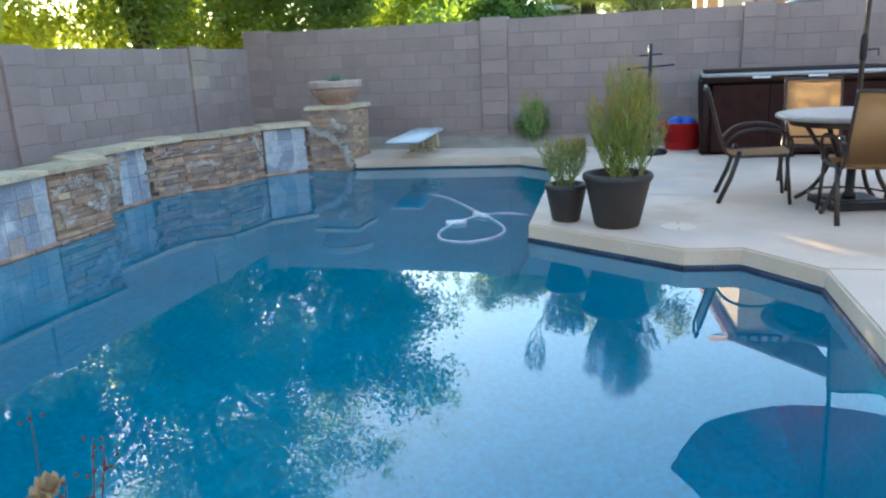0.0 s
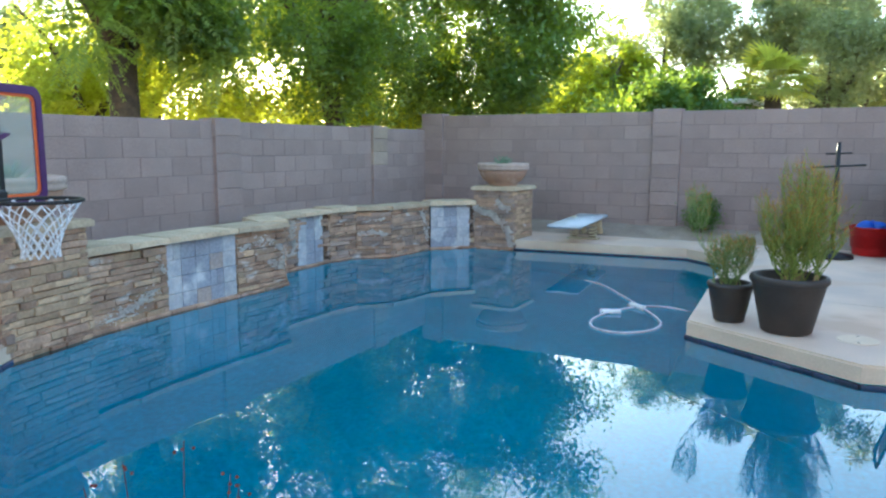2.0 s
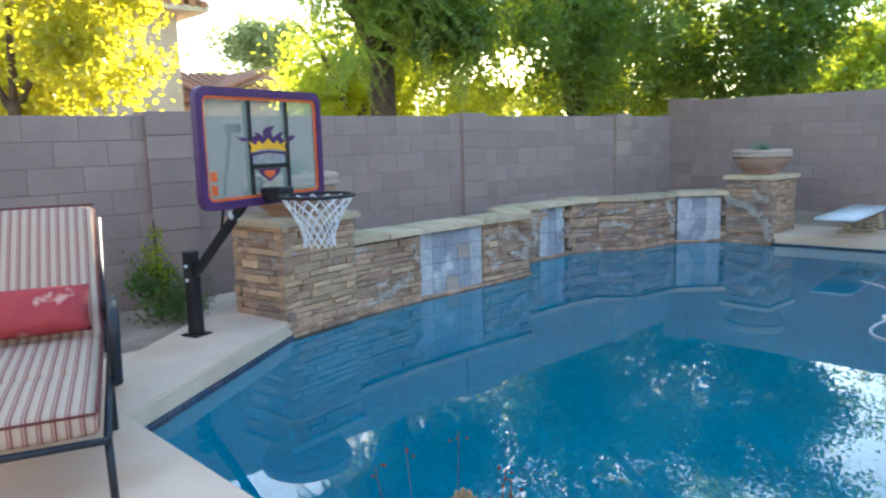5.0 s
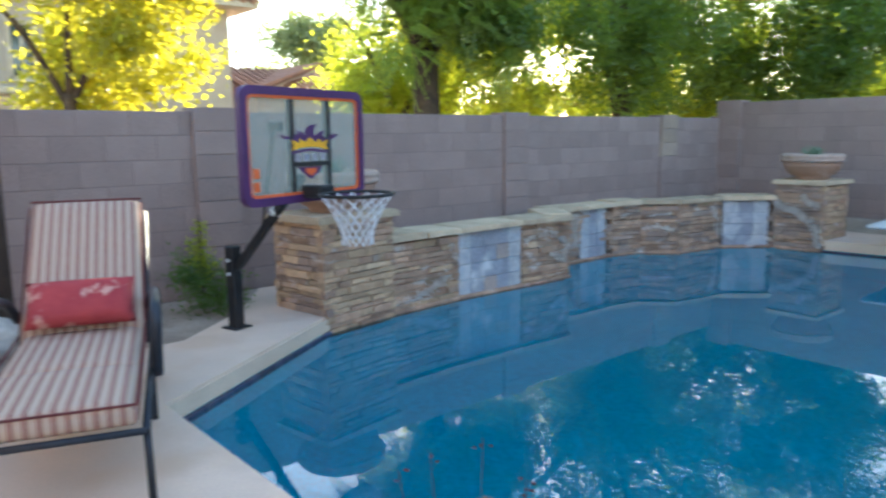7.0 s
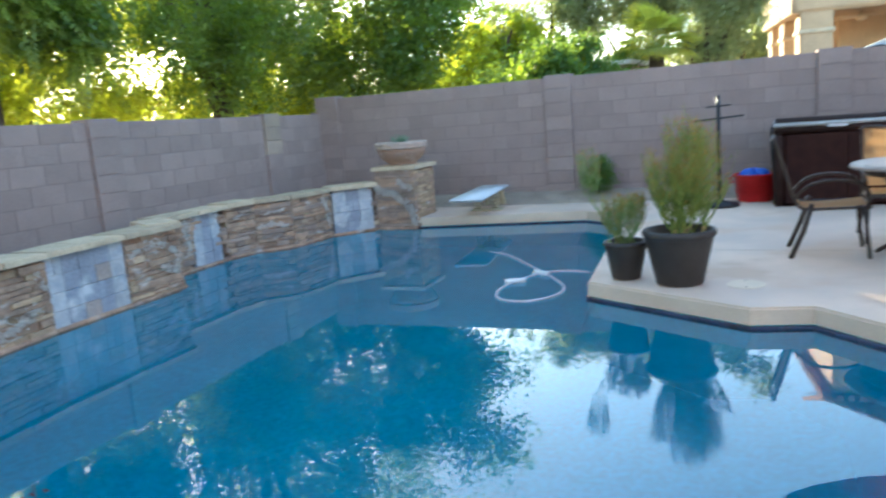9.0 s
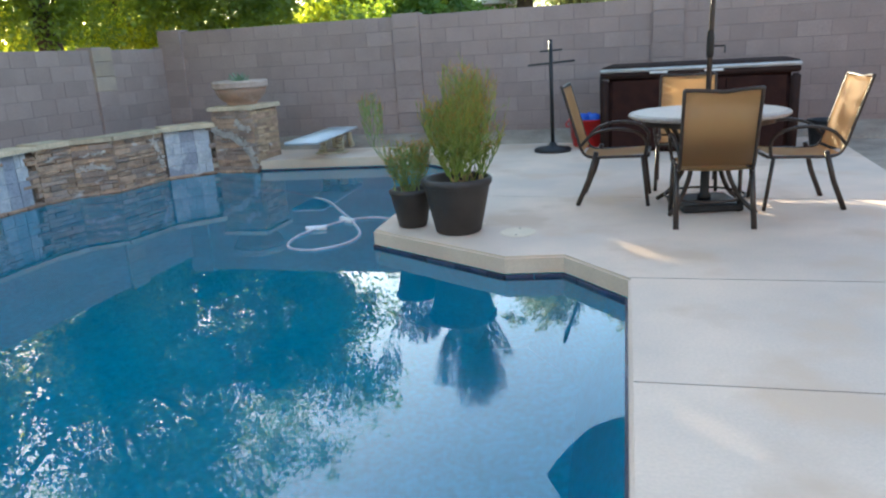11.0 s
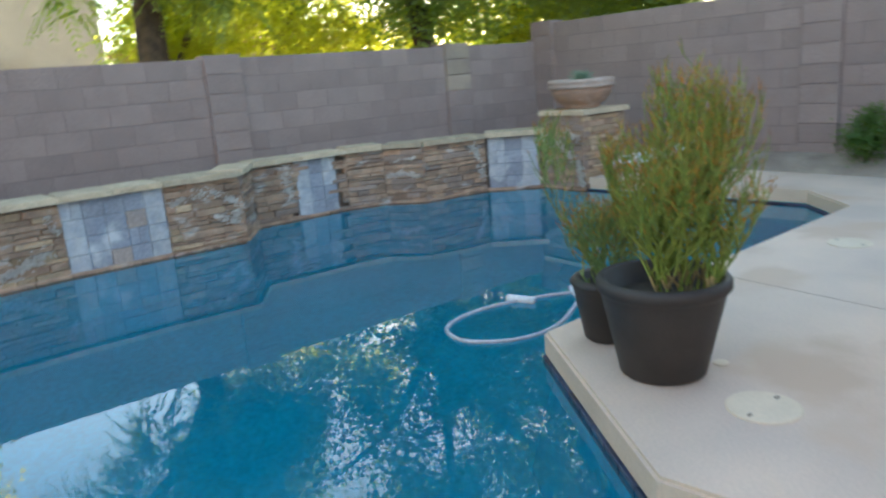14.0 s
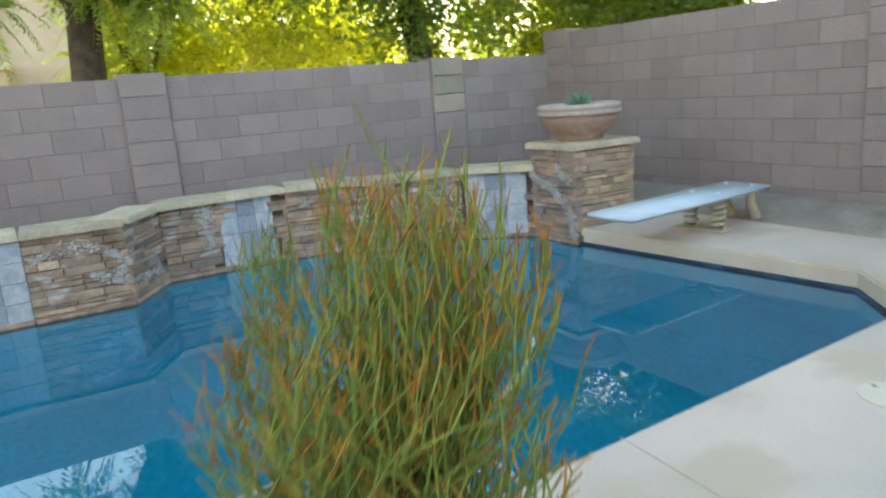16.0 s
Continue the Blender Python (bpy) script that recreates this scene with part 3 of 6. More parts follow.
def cap_stones(pts, z, over, depth, seed):
    """Flagstone cap: one slab after another along the line."""
    r = random.Random(seed)
    for p, q in zip(pts, pts[1:]):
        L = (Vector(q) - Vector(p)).length
        k = max(1, round(L / 0.52))
        for i in range(k):
            a, b = L * i / k, L * (i + 1) / k
            f0, f1 = -over + r.uniform(-0.015, 0.015), -over + r.uniform(-0.015, 0.015)
            loc = [(a + 0.003, f0), ((a + b) / 2, (f0 + f1) / 2 + r.uniform(-0.012, 0.012)), (b - 0.003, f1), (b - 0.003 + r.uniform(-0.01, 0.0), depth), (a + 0.003, depth + r.uniform(-0.02, 0.02))]
            m = wall_frame(p, q)
            out = [tuple((m @ Vector((x, y, 0))).xy) for x, y in loc]
            zz = z + r.uniform(-0.006, 0.010)
            ob = new("cap_stone", mesh_of(slab(out, z - 0.052, zz, 0.008), "cap_stone", CAP))
            tagged(ob, "weathered yellow-grey flagstone capping the raised pool wall", "cap stone", "cap stones on the pool wall")


cap_stones(FACE[:4], 0.53, 0.05, 0.40, 5)
cap_stones([FACE[3], FACE[4]], 0.534, 0.05, 0.30, 6)
cap_stones(FACE[4:7], 0.53, 0.05, 0.32, 7)
cap_stones(FACE[6:], 0.532, 0.05, 0.32, 8)


def stone_pillar(name, corners, top, kinds, label, seed):
    """corners: four points counter-clockwise; stones on all faces, one flagstone on top."""
    w = setting(name, slab([tuple(Vector(c) * 0.93 + Vector((sum(k[0] for k in corners), sum(k[1] for k in corners))) / 4 * 0.07) for c in corners], -0.3, top - 0.05), GROUT, label, "pillar")
    for i in range(4):
        lay_stones(w, corners[(i + 1) % 4], corners[i], -0.16, top - 0.055, kinds[i], (), seed + i)
    cap = slab(grown(corners, 1.13), top - 0.055, top, 0.012)
    part("cap", cap, CAP, w, "thick yellow-grey flagstone cap")
    return w


NP = [(-5.34, 2.00), (-5.46, 2.74), (-6.05, 2.62), (-5.92, 1.90)]
FP = [(-5.05, 8.58), (-4.45, 8.58), (-4.43, 9.25), (-5.05, 9.25)]
# stone tone is picked face by face; darker faces carry shade in their colour
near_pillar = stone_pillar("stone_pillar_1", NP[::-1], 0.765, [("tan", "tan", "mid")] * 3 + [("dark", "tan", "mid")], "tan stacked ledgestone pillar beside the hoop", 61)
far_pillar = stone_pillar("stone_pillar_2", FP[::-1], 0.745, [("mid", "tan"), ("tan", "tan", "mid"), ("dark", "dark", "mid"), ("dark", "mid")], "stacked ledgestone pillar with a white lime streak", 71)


def lime_crust(parent, p, q, strokes, seed, cell=0.010, bare=0.62):
    """Crusty white lime left by water: a broken skin on the stones along strokes of (along, z) points with a width."""
    m = wall_frame(p, q)
    bm = bmesh.new()
    made = {}
    def corner(i, j):
        if (i, j) not in made:
            made[i, j] = bm.verts.new(m @ Vector((i * cell, -0.007 - 0.010 * noise.noise((i * 0.35, j * 0.6, seed)), j * cell)))
        return made[i, j]
    def reach(s, z):
        best = 0.0
        for pts, wd in strokes:
            for (s0, z0), (s1, z1) in zip(pts, pts[1:]):
                a, d = Vector((s0, z0)), Vector((s1 - s0, z1 - z0))
                u = max(0.0, min(1.0, (Vector((s, z)) - a).dot(d) / d.length_squared))
                best = max(best, 1 - (Vector((s, z)) - a - d * u).length / wd)
        return best
    flat = [pt for pts, _ in strokes for pt in pts]
    wide = max(wd for _, wd in strokes)
    i0, i1 = int((min(x for x, _ in flat) - wide) / cell), int((max(x for x, _ in flat) + wide) / cell)
    j0, j1 = int((min(z for _, z in flat) - wide) / cell), int((max(z for _, z in flat) + wide) / cell)
    for i in range(i0, i1):
        for j in range(j0, j1):
            e = reach((i + 0.5) * cell, (j + 0.5) * cell)
            if e > 0 and e + 0.6 * noise.noise((i * 0.18, j * 0.5, seed)) + 0.65 * noise.noise((i * 0.4, j * 1.0, seed + 5)) > bare:
                bm.faces.new((corner(i, j), corner(i + 1, j), corner(i + 1, j + 1), corner(i, j + 1)))
    bmesh.ops.solidify(bm, geom=list(bm.faces), thickness=-0.012)
    return part("lime_crust", bm, LIME, parent, "crusty white lime deposit")


lime_crust(SW1, FACE[0], FACE[1], [([(0.18, -0.06), (0.45, 0.0), (0.70, 0.10)], 0.10), ([(0.74, 0.40), (0.79, 0.25)], 0.06)], 3)
lime_crust(SW1, FACE[2], FACE[3], [([(0.05, 0.30), (0.20, 0.38), (0.42, 0.37), (0.60, 0.27)], 0.075), ([(0.45, 0.14), (0.62, 0.08), (0.64, 0.24)], 0.10)], 11)
lime_crust(SW2, FACE[3], FACE[4], [([(0.05, 0.05), (0.25, 0.02), (0.5, 0.02)], 0.07)], 17)
lime_crust(SW2, FACE[4], FACE[5], [([(0.38, 0.42), (0.36, 0.26), (0.40, 0.12)], 0.10)], 23)
lime_crust(SW3, FACE[6], FACE[7], [([(0.05, 0.18), (0.22, 0.20), (0.40, 0.15)], 0.06), ([(0.10, 0.34), (0.35, 0.36)], 0.05)], 31)
lime_crust(SW3, FACE[7], FACE[8], [([(0.66, 0.40), (0.74, 0.25), (0.78, 0.05)], 0.10)], 37)
lime_crust(far_pillar, (-5.05, 8.575), (-4.45, 8.575), [([(0.0, 0.46), (0.06, 0.41), (0.14, 0.385), (0.26, 0.36), (0.36, 0.29), (0.46, 0.22), (0.53, 0.12), (0.565, -0.04)], 0.075), ([(0.36, 0.52), (0.44, 0.46), (0.52, 0.44)], 0.06)], 41, bare=0.36)

# ---- waterline tiles ----
band = setting("waterline_band", slab([(x, y) for x, y in RIM[:1]] + [(-4.2, 0.44), (-4.25, 0.42)], -0.3, -0.1), BAND, "dark blue waterline tile band under the coping", "tile band")
BAND_ME = mesh_of(chamfered(0.148, 0.10, 0.02, 0.003), "band_tile", BAND)
outline = [(-5.36, 2.06)] + RIM
for p, q in zip(outline, outline[1:]):
    L = (Vector(q) - Vector(p)).length
    k = max(1, round(L / 0.152))
    for i in range(k):
        m = wall_frame(q, p, L * (i + 0.5) / k, -0.172, -0.014)
        piece("tile", BAND_ME, band, m @ Matrix.Diagonal((L / k / 0.152, 1, 1, 1)))


# ---- pots and plants ----
def sticks(seed, stems, base, base_r, r0, seg, outline, most):
    """Branching pencil-like stems that fill an outline of (height, radius, x, y) rows: lists of green, tip and dry segments."""
    r = random.Random(seed)
    segs = {"green": [], "tip": [], "dry": []}
    top = outline[-1][0]
    def room(z):
        for (z0, *a), (z1, *b) in zip(outline, outline[1:]):
            if z <= z1:
                u = max(0.0, (z - z0) / (z1 - z0))
                return [p + (q - p) * u for p, q in zip(a, b)]
        return [0.0, outline[-1][2], outline[-1][3]]
    ends = []
    for _ in range(stems):
        a, k = r.uniform(0, 2 * math.pi), math.sqrt(r.random())
        p = Vector((base[0] + math.cos(a) * k * base_r, base[1] + math.sin(a) * k * base_r, 0))
        ends.append((p, Vector((math.cos(a) * k * 0.45, math.sin(a) * k * 0.45, 1)).normalized(), r0 * r.uniform(0.8, 1.2), 0))
    while ends and sum(len(v) for v in segs.values()) < most:
        p, d, rad, level = ends.pop(r.randrange(len(ends)))
        e = p + d * seg * r.uniform(0.65, 1.35)
        R, cx, cy = room(e.z)
        out = Vector((e.x - cx, e.y - cy, 0))
        if out.length > R * 0.8 and d.dot(out) > 0:
            d = (d + Vector((0, 0, 0.8))).normalized()
            e = p + d * seg * r.uniform(0.65, 1.35)
        if e.z > top * r.uniform(0.80, 1.04) or out.length > R * r.uniform(0.95, 1.25) or (level > 4 and r.random() < 0.10):
            kind = "tip" if e.z > top * 0.38 and r.random() < 0.30 + 0.6 * e.z / top else "green"
            mid = p + (e - p) * 0.6
            segs["green"].append((p, mid, rad, rad * 0.92))
            segs[kind].append((mid, e, rad * 0.92, rad * 0.45))
            continue
        segs["dry" if level < 2 and r.random() < 0.45 else "green"].append((p, e, rad, rad * 0.94))
        many = r.choice((1, 2, 2)) if level < 2 else r.choice((1, 1, 2, 2, 2, 3))
        turn = r.uniform(0, 2 * math.pi)
        for i in range(many):
            a = turn + 2 * math.pi * i / many + r.uniform(-0.5, 0.5)
            k = r.uniform(0.32, 0.80) if many > 1 else r.uniform(0.15, 0.45)
            ends.append((e, (d + Vector((math.cos(a) * k, math.sin(a) * k, 0.14))).normalized(), max(0.0019, rad * 0.86), level + 1))
    for p, d, rad, level in ends:
        e = p + d * seg * r.uniform(0.5, 1.0)
        segs["tip" if e.z > top * 0.45 and r.random() < 0.25 + 0.6 * e.z / top else "green"].append((p, e, rad, rad * 0.45))
    return segs


def stick_mesh(segs, name, material):
    v, f = [], []
    for p, q, a, b in segs:
        d = (q - p).normalized()
        s = d.orthogonal().normalized()
        u = d.cross(s)
        i = len(v)
        for c, k in ((p, a), (q, b)):
            v += [c + s * k, c + u * k, c - s * k, c - u * k]
        f += [(i + j, i + (j + 1) % 4, i + 4 + (j + 1) % 4, i + 4 + j) for j in range(4)]
    me = bpy.data.meshes.new(name)
    me.from_pydata([tuple(x) for x in v], [], f)
    me.materials.append(material)
    for p in me.polygons:
        p.use_smooth = True
    return me


def pot_profile(r_top, r_base, h):
    lip = 0.14 * h
    return [(r_base - 0.015, 0.0), (r_base, 0.012), (r_base + (r_top - r_base) * 0.78, h - lip - 0.012), (r_top * 0.955, h - lip), (r_top, h - lip + 0.014), (r_top, h - 0.018), (r_top - 0.010, h - 0.004), (r_top - 0.025, h), (r_top - 0.04, h - 0.01), (r_top - 0.055, h - 0.10)]


def potted(name, label, at, r_top, r_base, h, plants, green):
    t = thing(name, label, "potted plant", pose(*at))
    part("pot", lathe(pot_profile(r_top, r_base, h), 40), POT, t, "dark brown plastic pot with rolled rim", True)
    part("soil", lathe([(r_top - 0.06, h - 0.13), (r_top - 0.05, h - 0.095), (0.02, h - 0.08)], 20), SOIL, t)
    for args, off in plants:
        s = sticks(*args)
        for key, m in (("green", green), ("tip", STICK_TIP), ("dry", STICK_OLD)):
            if s[key]:
                ob = new({"green": "foliage", "tip": "tip_foliage", "dry": "dry_foliage"}[key], stick_mesh(s[key], "foliage", m))
                tagged(ob, "", "", "", "stuff")
                ob.parent = t
                ob.matrix_basis = pose(off[0], off[1], h - 0.10)
    return t


potted("large_potted_plant", "large dark pot of pencil cactus with orange tips", (-0.80, 4.87, 0), 0.262, 0.170, 0.410,
       [((11, 15, (0.06, 0.05), 0.12, 0.0075, 0.056, [(0, 0.13, 0.06, 0.05), (0.22, 0.26, 0.07, 0.05), (0.42, 0.37, 0.08, 0.06), (0.58, 0.34, 0.09, 0.07), (0.74, 0.15, 0.07, 0.07)], 2500), (0, 0)),
        ((12, 6, (0.03, 0.07), 0.06, 0.0070, 0.060, [(0, 0.06, 0.03, 0.07), (0.45, 0.13, 0.05, 0.09), (0.72, 0.15, 0.04, 0.10), (0.86, 0.12, 0.03, 0.10), (0.97, 0.05, 0.03, 0.10)], 1500), (0, 0)),
        ((14, 3, (0.12, 0.08), 0.04, 0.0070, 0.060, [(0, 0.05, 0.12, 0.08), (0.5, 0.10, 0.20, 0.16), (0.78, 0.08, 0.20, 0.18), (0.88, 0.04, 0.20, 0.18)], 500), (0, 0))], STICK)
potted("small_potted_plant", "smaller dark pot of thin green pencil cactus", (-1.20, 5.02, 0), 0.17, 0.11, 0.30,
       [((21, 10, (0.0, 0.0), 0.08, 0.0055, 0.045, [(0, 0.08, 0, 0), (0.15, 0.17, -0.02, 0), (0.36, 0.23, -0.03, 0), (0.46, 0.12, -0.02, 0)], 1700), (0, 0)),
        ((22, 3, (-0.06, -0.02), 0.03, 0.0055, 0.055, [(0, 0.04, -0.06, -0.02), (0.35, 0.05, -0.20, -0.05), (0.55, 0.11, -0.25, -0.06), (0.74, 0.09, -0.26, -0.06), (0.84, 0.03, -0.26, -0.06)], 650), (0, 0))], STICK_DULL)


def bowl_planter(at, seed):
    t = thing("bowl_planter", "wide fluted terracotta bowl with a small agave on the pillar", "planter", pose(*at))
    part("bowl", lathe([(0.19, 0.0), (0.205, 0.015), (0.20, 0.03), (0.255, 0.065), (0.305, 0.115), (0.335, 0.17), (0.348, 0.225)], 96, 28, 0.035, 3, 5), CLAY, t, "", True)
    part("rim", lathe([(0.345, 0.223), (0.372, 0.232), (0.378, 0.255), (0.362, 0.272), (0.374, 0.282), (0.374, 0.312), (0.355, 0.325), (0.335, 0.321), (0.325, 0.26)], 48), CLAY_RIM, t, "pale rolled double rim", True)
    part("soil", lathe([(0.32, 0.235), (0.32, 0.25), (0.02, 0.262)], 24), SOIL, t)
    r = random.Random(seed)
    bm = bmesh.new()
    for i in range(26):
        a, tilt = i * 2.4, 0.25 + 0.9 * (i / 26)
        L, w = 0.15 + 0.06 * r.random(), 0.026
        m = Matrix.Translation((0, 0, 0.255)) @ Matrix.Rotation(a, 4, 'Z') @ Matrix.Rotation(tilt, 4, 'Y')
        ring = [[(0, -w * k, z), (-0.006, 0, z), (0, w * k, z), (0.008, 0, z)] for k, z in ((0.7, 0.0), (1.0, L * 0.45), (0.06, L))]
        rv = [[bm.verts.new(m @ Vector(p)) for p in rr] for rr in ring]
        for p, q in zip(rv, rv[1:]):
            for j in range(4):
                bm.faces.new((p[j], p[(j + 1) % 4], q[(j + 1) % 4], q[j]))
    part("agave", bm, AGAVE, t, "small blue-green agave rosette")
    return t


bowl_planter((-4.76, 8.92, 0.745), 3)
bowl_planter((-5.70, 2.33, 0.765), 4)

# flowering succulent in a low pot beside the near rim
t = thing("succulent_pot", "low clay pot of succulents with dry red flower stalks", "potted plant", pose(-1.77, 0.27, 0))
part("pot", lathe([(0.12, 0.0), (0.125, 0.01), (0.165, 0.22), (0.175, 0.225), (0.175, 0.25), (0.16, 0.25), (0.15, 0.2)], 28), CLAY, t, "", True)
part("soil", lathe([(0.15, 0.19), (0.15, 0.205), (0.02, 0.21)], 16), SOIL, t)
bm = bmesh.new()
r = random.Random(5)
for cx, cy, cz in ((0.0, 0.06, 0.51), (-0.04, 0.08, 0.47), (0.05, 0.02, 0.39), (0.0, -0.06, 0.36)):
    sweep(bm, [(cx * 0.5, cy * 0.5, 0.2), (cx, cy, cz)], 0.006, 5)
    for i in range(14):
        m = Matrix.Translation((cx, cy, cz)) @ Matrix.Rotation(i * 2.4, 4, 'Z') @ Matrix.Rotation(0.3 + i * 0.08, 4, 'Y')
        q = [bm.verts.new(m @ Vector(p)) for p in ((0.004, -0.006, 0), (0.004, 0.006, 0), (0.008, 0.010, 0.026), (0, 0, 0.038), (0.008, -0.010, 0.026))]
        bm.faces.new(q)
part("rosette", bm, ROSETTE, t, "pale pinkish succulent rosettes")
bm = bmesh.new()
for i in range(11):
    a = r.uniform(0, 6.28)
    e = Vector((math.cos(a) * 0.15, math.sin(a) * 0.15, 0.55 + r.random() * 0.10))
    sweep(bm, [(e.x * 0.2, e.y * 0.2, 0.2), (e.x * 0.7, e.y * 0.7, 0.34), e], 0.0011, 4)
    for _ in range(3):
        c = e + Vector((r.uniform(-.02, .02), r.uniform(-.02, .02), r.uniform(-.03, .01)))
        bmesh.ops.create_icosphere(bm, subdivisions=1, radius=0.0045, matrix=Matrix.Translation(c))
part("flower_stalk", bm, STALK, t, "thin dry dark-red flower stalks")


# ---- patio table, parasol, chairs ----
TX, TY = 1.0, 5.68
t = thing("patio_table", "round patio table with stone-tile top and pale ring", "table", pose(TX, TY, 0))
part("tabletop", lathe([(0.03, 0.705), (0.52, 0.705), (0.565, 0.71), (0.585, 0.722), (0.585, 0.738), (0.575, 0.745), (0.55, 0.746), (0.03, 0.746)], 56), TABLETOP, t, "mottled brown stone-tile top", True)
part("inlay_ring", lathe([(0.40, 0.744), (0.55, 0.744), (0.55, 0.7505), (0.40, 0.7505)], 56), TABLE_RING, t, "pale stone inlay ring")
part("apron", lathe([(0.46, 0.66), (0.48, 0.66), (0.48, 0.706), (0.46, 0.706)], 40), BRONZE, t)
for k in range(4):
    a = radians(45 + 90 * k + 6)
    c, s = math.cos(a), math.sin(a)
    pts = curved([(0.44 * c, 0.44 * s, 0.69), (0.30 * c, 0.30 * s, 0.50), (0.19 * c, 0.19 * s, 0.33), (0.30 * c, 0.30 * s, 0.12), (0.44 * c, 0.44 * s, 0.012)], 5)
    part("leg", bar(pts, 0.018, 8), BRONZE, t, "", True)
bm = bmesh.new()
for r_, z_ in ((0.20, 0.34), (0.30, 0.10)):
    sweep(bm, [(r_ * math.cos(a), r_ * math.sin(a), z_) for a in (2 * math.pi * i / 28 for i in range(29))], 0.010, 6)
part("stretcher_ring", bm, BRONZE, t, "", True)

pt = thing("parasol", "open red canvas parasol on a bronze pole through the table", "parasol", pose(TX, TY, 0))
part("base", boxed((0, 0, 0.035), (0.46, 0.46, 0.06), 12, 0.012), BLACK, pt, "heavy dark square base")
part("socket", lathe([(0.05, 0.06), (0.05, 0.1), (0.034, 0.12), (0.034, 0.42), (0.03, 0.43)], 20), BLACK, pt, "", True)
part("pole", bar([(0, 0, 0.10), (0.0, 0.0, 1.2), (0.03, 0.0, 2.5)], 0.019, 12), BRONZE, pt, "", True)
part("crank_housing", lathe([(0.020, 1.14), (0.027, 1.16), (0.028, 1.28), (0.024, 1.32), (0.020, 1.34)], 16), BLACK, pt, "", True)
part("crank_handle", bar([(0.03, 0, 1.22), (0.10, -0.02, 1.22), (0.10, -0.02, 1.17)], 0.007, 6), BLACK, pt)
tilt = Matrix.Translation((0.02, 0.0, 2.15)) @ Matrix.Rotation(radians(6.0), 4, 'Y') @ Matrix.Rotation(radians(1.5), 4, 'X')
bm = bmesh.new()
apex = bm.verts.new(tilt @ Vector((0, 0, 0.48)))
NS = 8
rings = []
for k, (rr, zz, sag) in enumerate(((0.45, 0.33, 0.012), (0.9, 0.16, 0.03), (1.30, -0.01, 0.04), (1.302, -0.035, 0.04))):
    ring = []
    for j in range(NS * 4):
        a = 2 * math.pi * j / (NS * 4) + radians(180)
        u = (j % 4) / 4
        scallop = 1 - 0.076 * math.sin(math.pi * u) * min(1, rr)
        ring.append(bm.verts.new(tilt @ Vector((math.cos(a) * rr * scallop, math.sin(a) * rr * scallop, zz - sag * math.sin(math.pi * u)))))
    rings.append(ring)
for j in range(NS * 4):
    bm.faces.new((apex, rings[0][j], rings[0][(j + 1) % (NS * 4)]))
for p, q in zip(rings, rings[1:]):
    for j in range(NS * 4):
        bm.faces.new((p[j], q[j], q[(j + 1) % (NS * 4)], p[(j + 1) % (NS * 4)]))
bmesh.ops.solidify(bm, geom=list(bm.faces), thickness=0.004)
canopy = part("canopy", bm, RED, pt, "red canvas canopy", True)
for k in range(NS):
    a = 2 * math.pi * k / NS + radians(180)
    part("rib", bar([tilt @ Vector((0, 0, 0.455)), tilt @ Vector((1.27 * math.cos(a), 1.27 * math.sin(a), -0.025))], 0.008, 6), BRONZE, pt)
    part("strut", bar([tilt @ Vector((0.03 * math.cos(a), 0.03 * math.sin(a), 0.02)), tilt @ Vector((0.62 * math.cos(a), 0.62 * math.sin(a), 0.215))], 0.006, 6), BRONZE, pt)


def sling_sheet(path, width, thick=0.006):
    """A tensioned fabric sheet that follows path (y, z) and dips a little in the middle."""
    bm = bmesh.new()
    rows = []
    for i, (y, z) in enumerate(path):
        dip = 0.012 * math.sin(math.pi * i / (len(path) - 1))
        rows.append([bm.verts.new((width * (u - 0.5), y, z - dip * math.sin(math.pi * u))) for u in (0, 0.25, 0.5, 0.75, 1)])
    for a, b in zip(rows, rows[1:]):
        for j in range(4):
            bm.faces.new((a[j], a[j + 1], b[j + 1], b[j]))
    bmesh.ops.solidify(bm, geom=list(bm.faces), thickness=thick)
    return bm


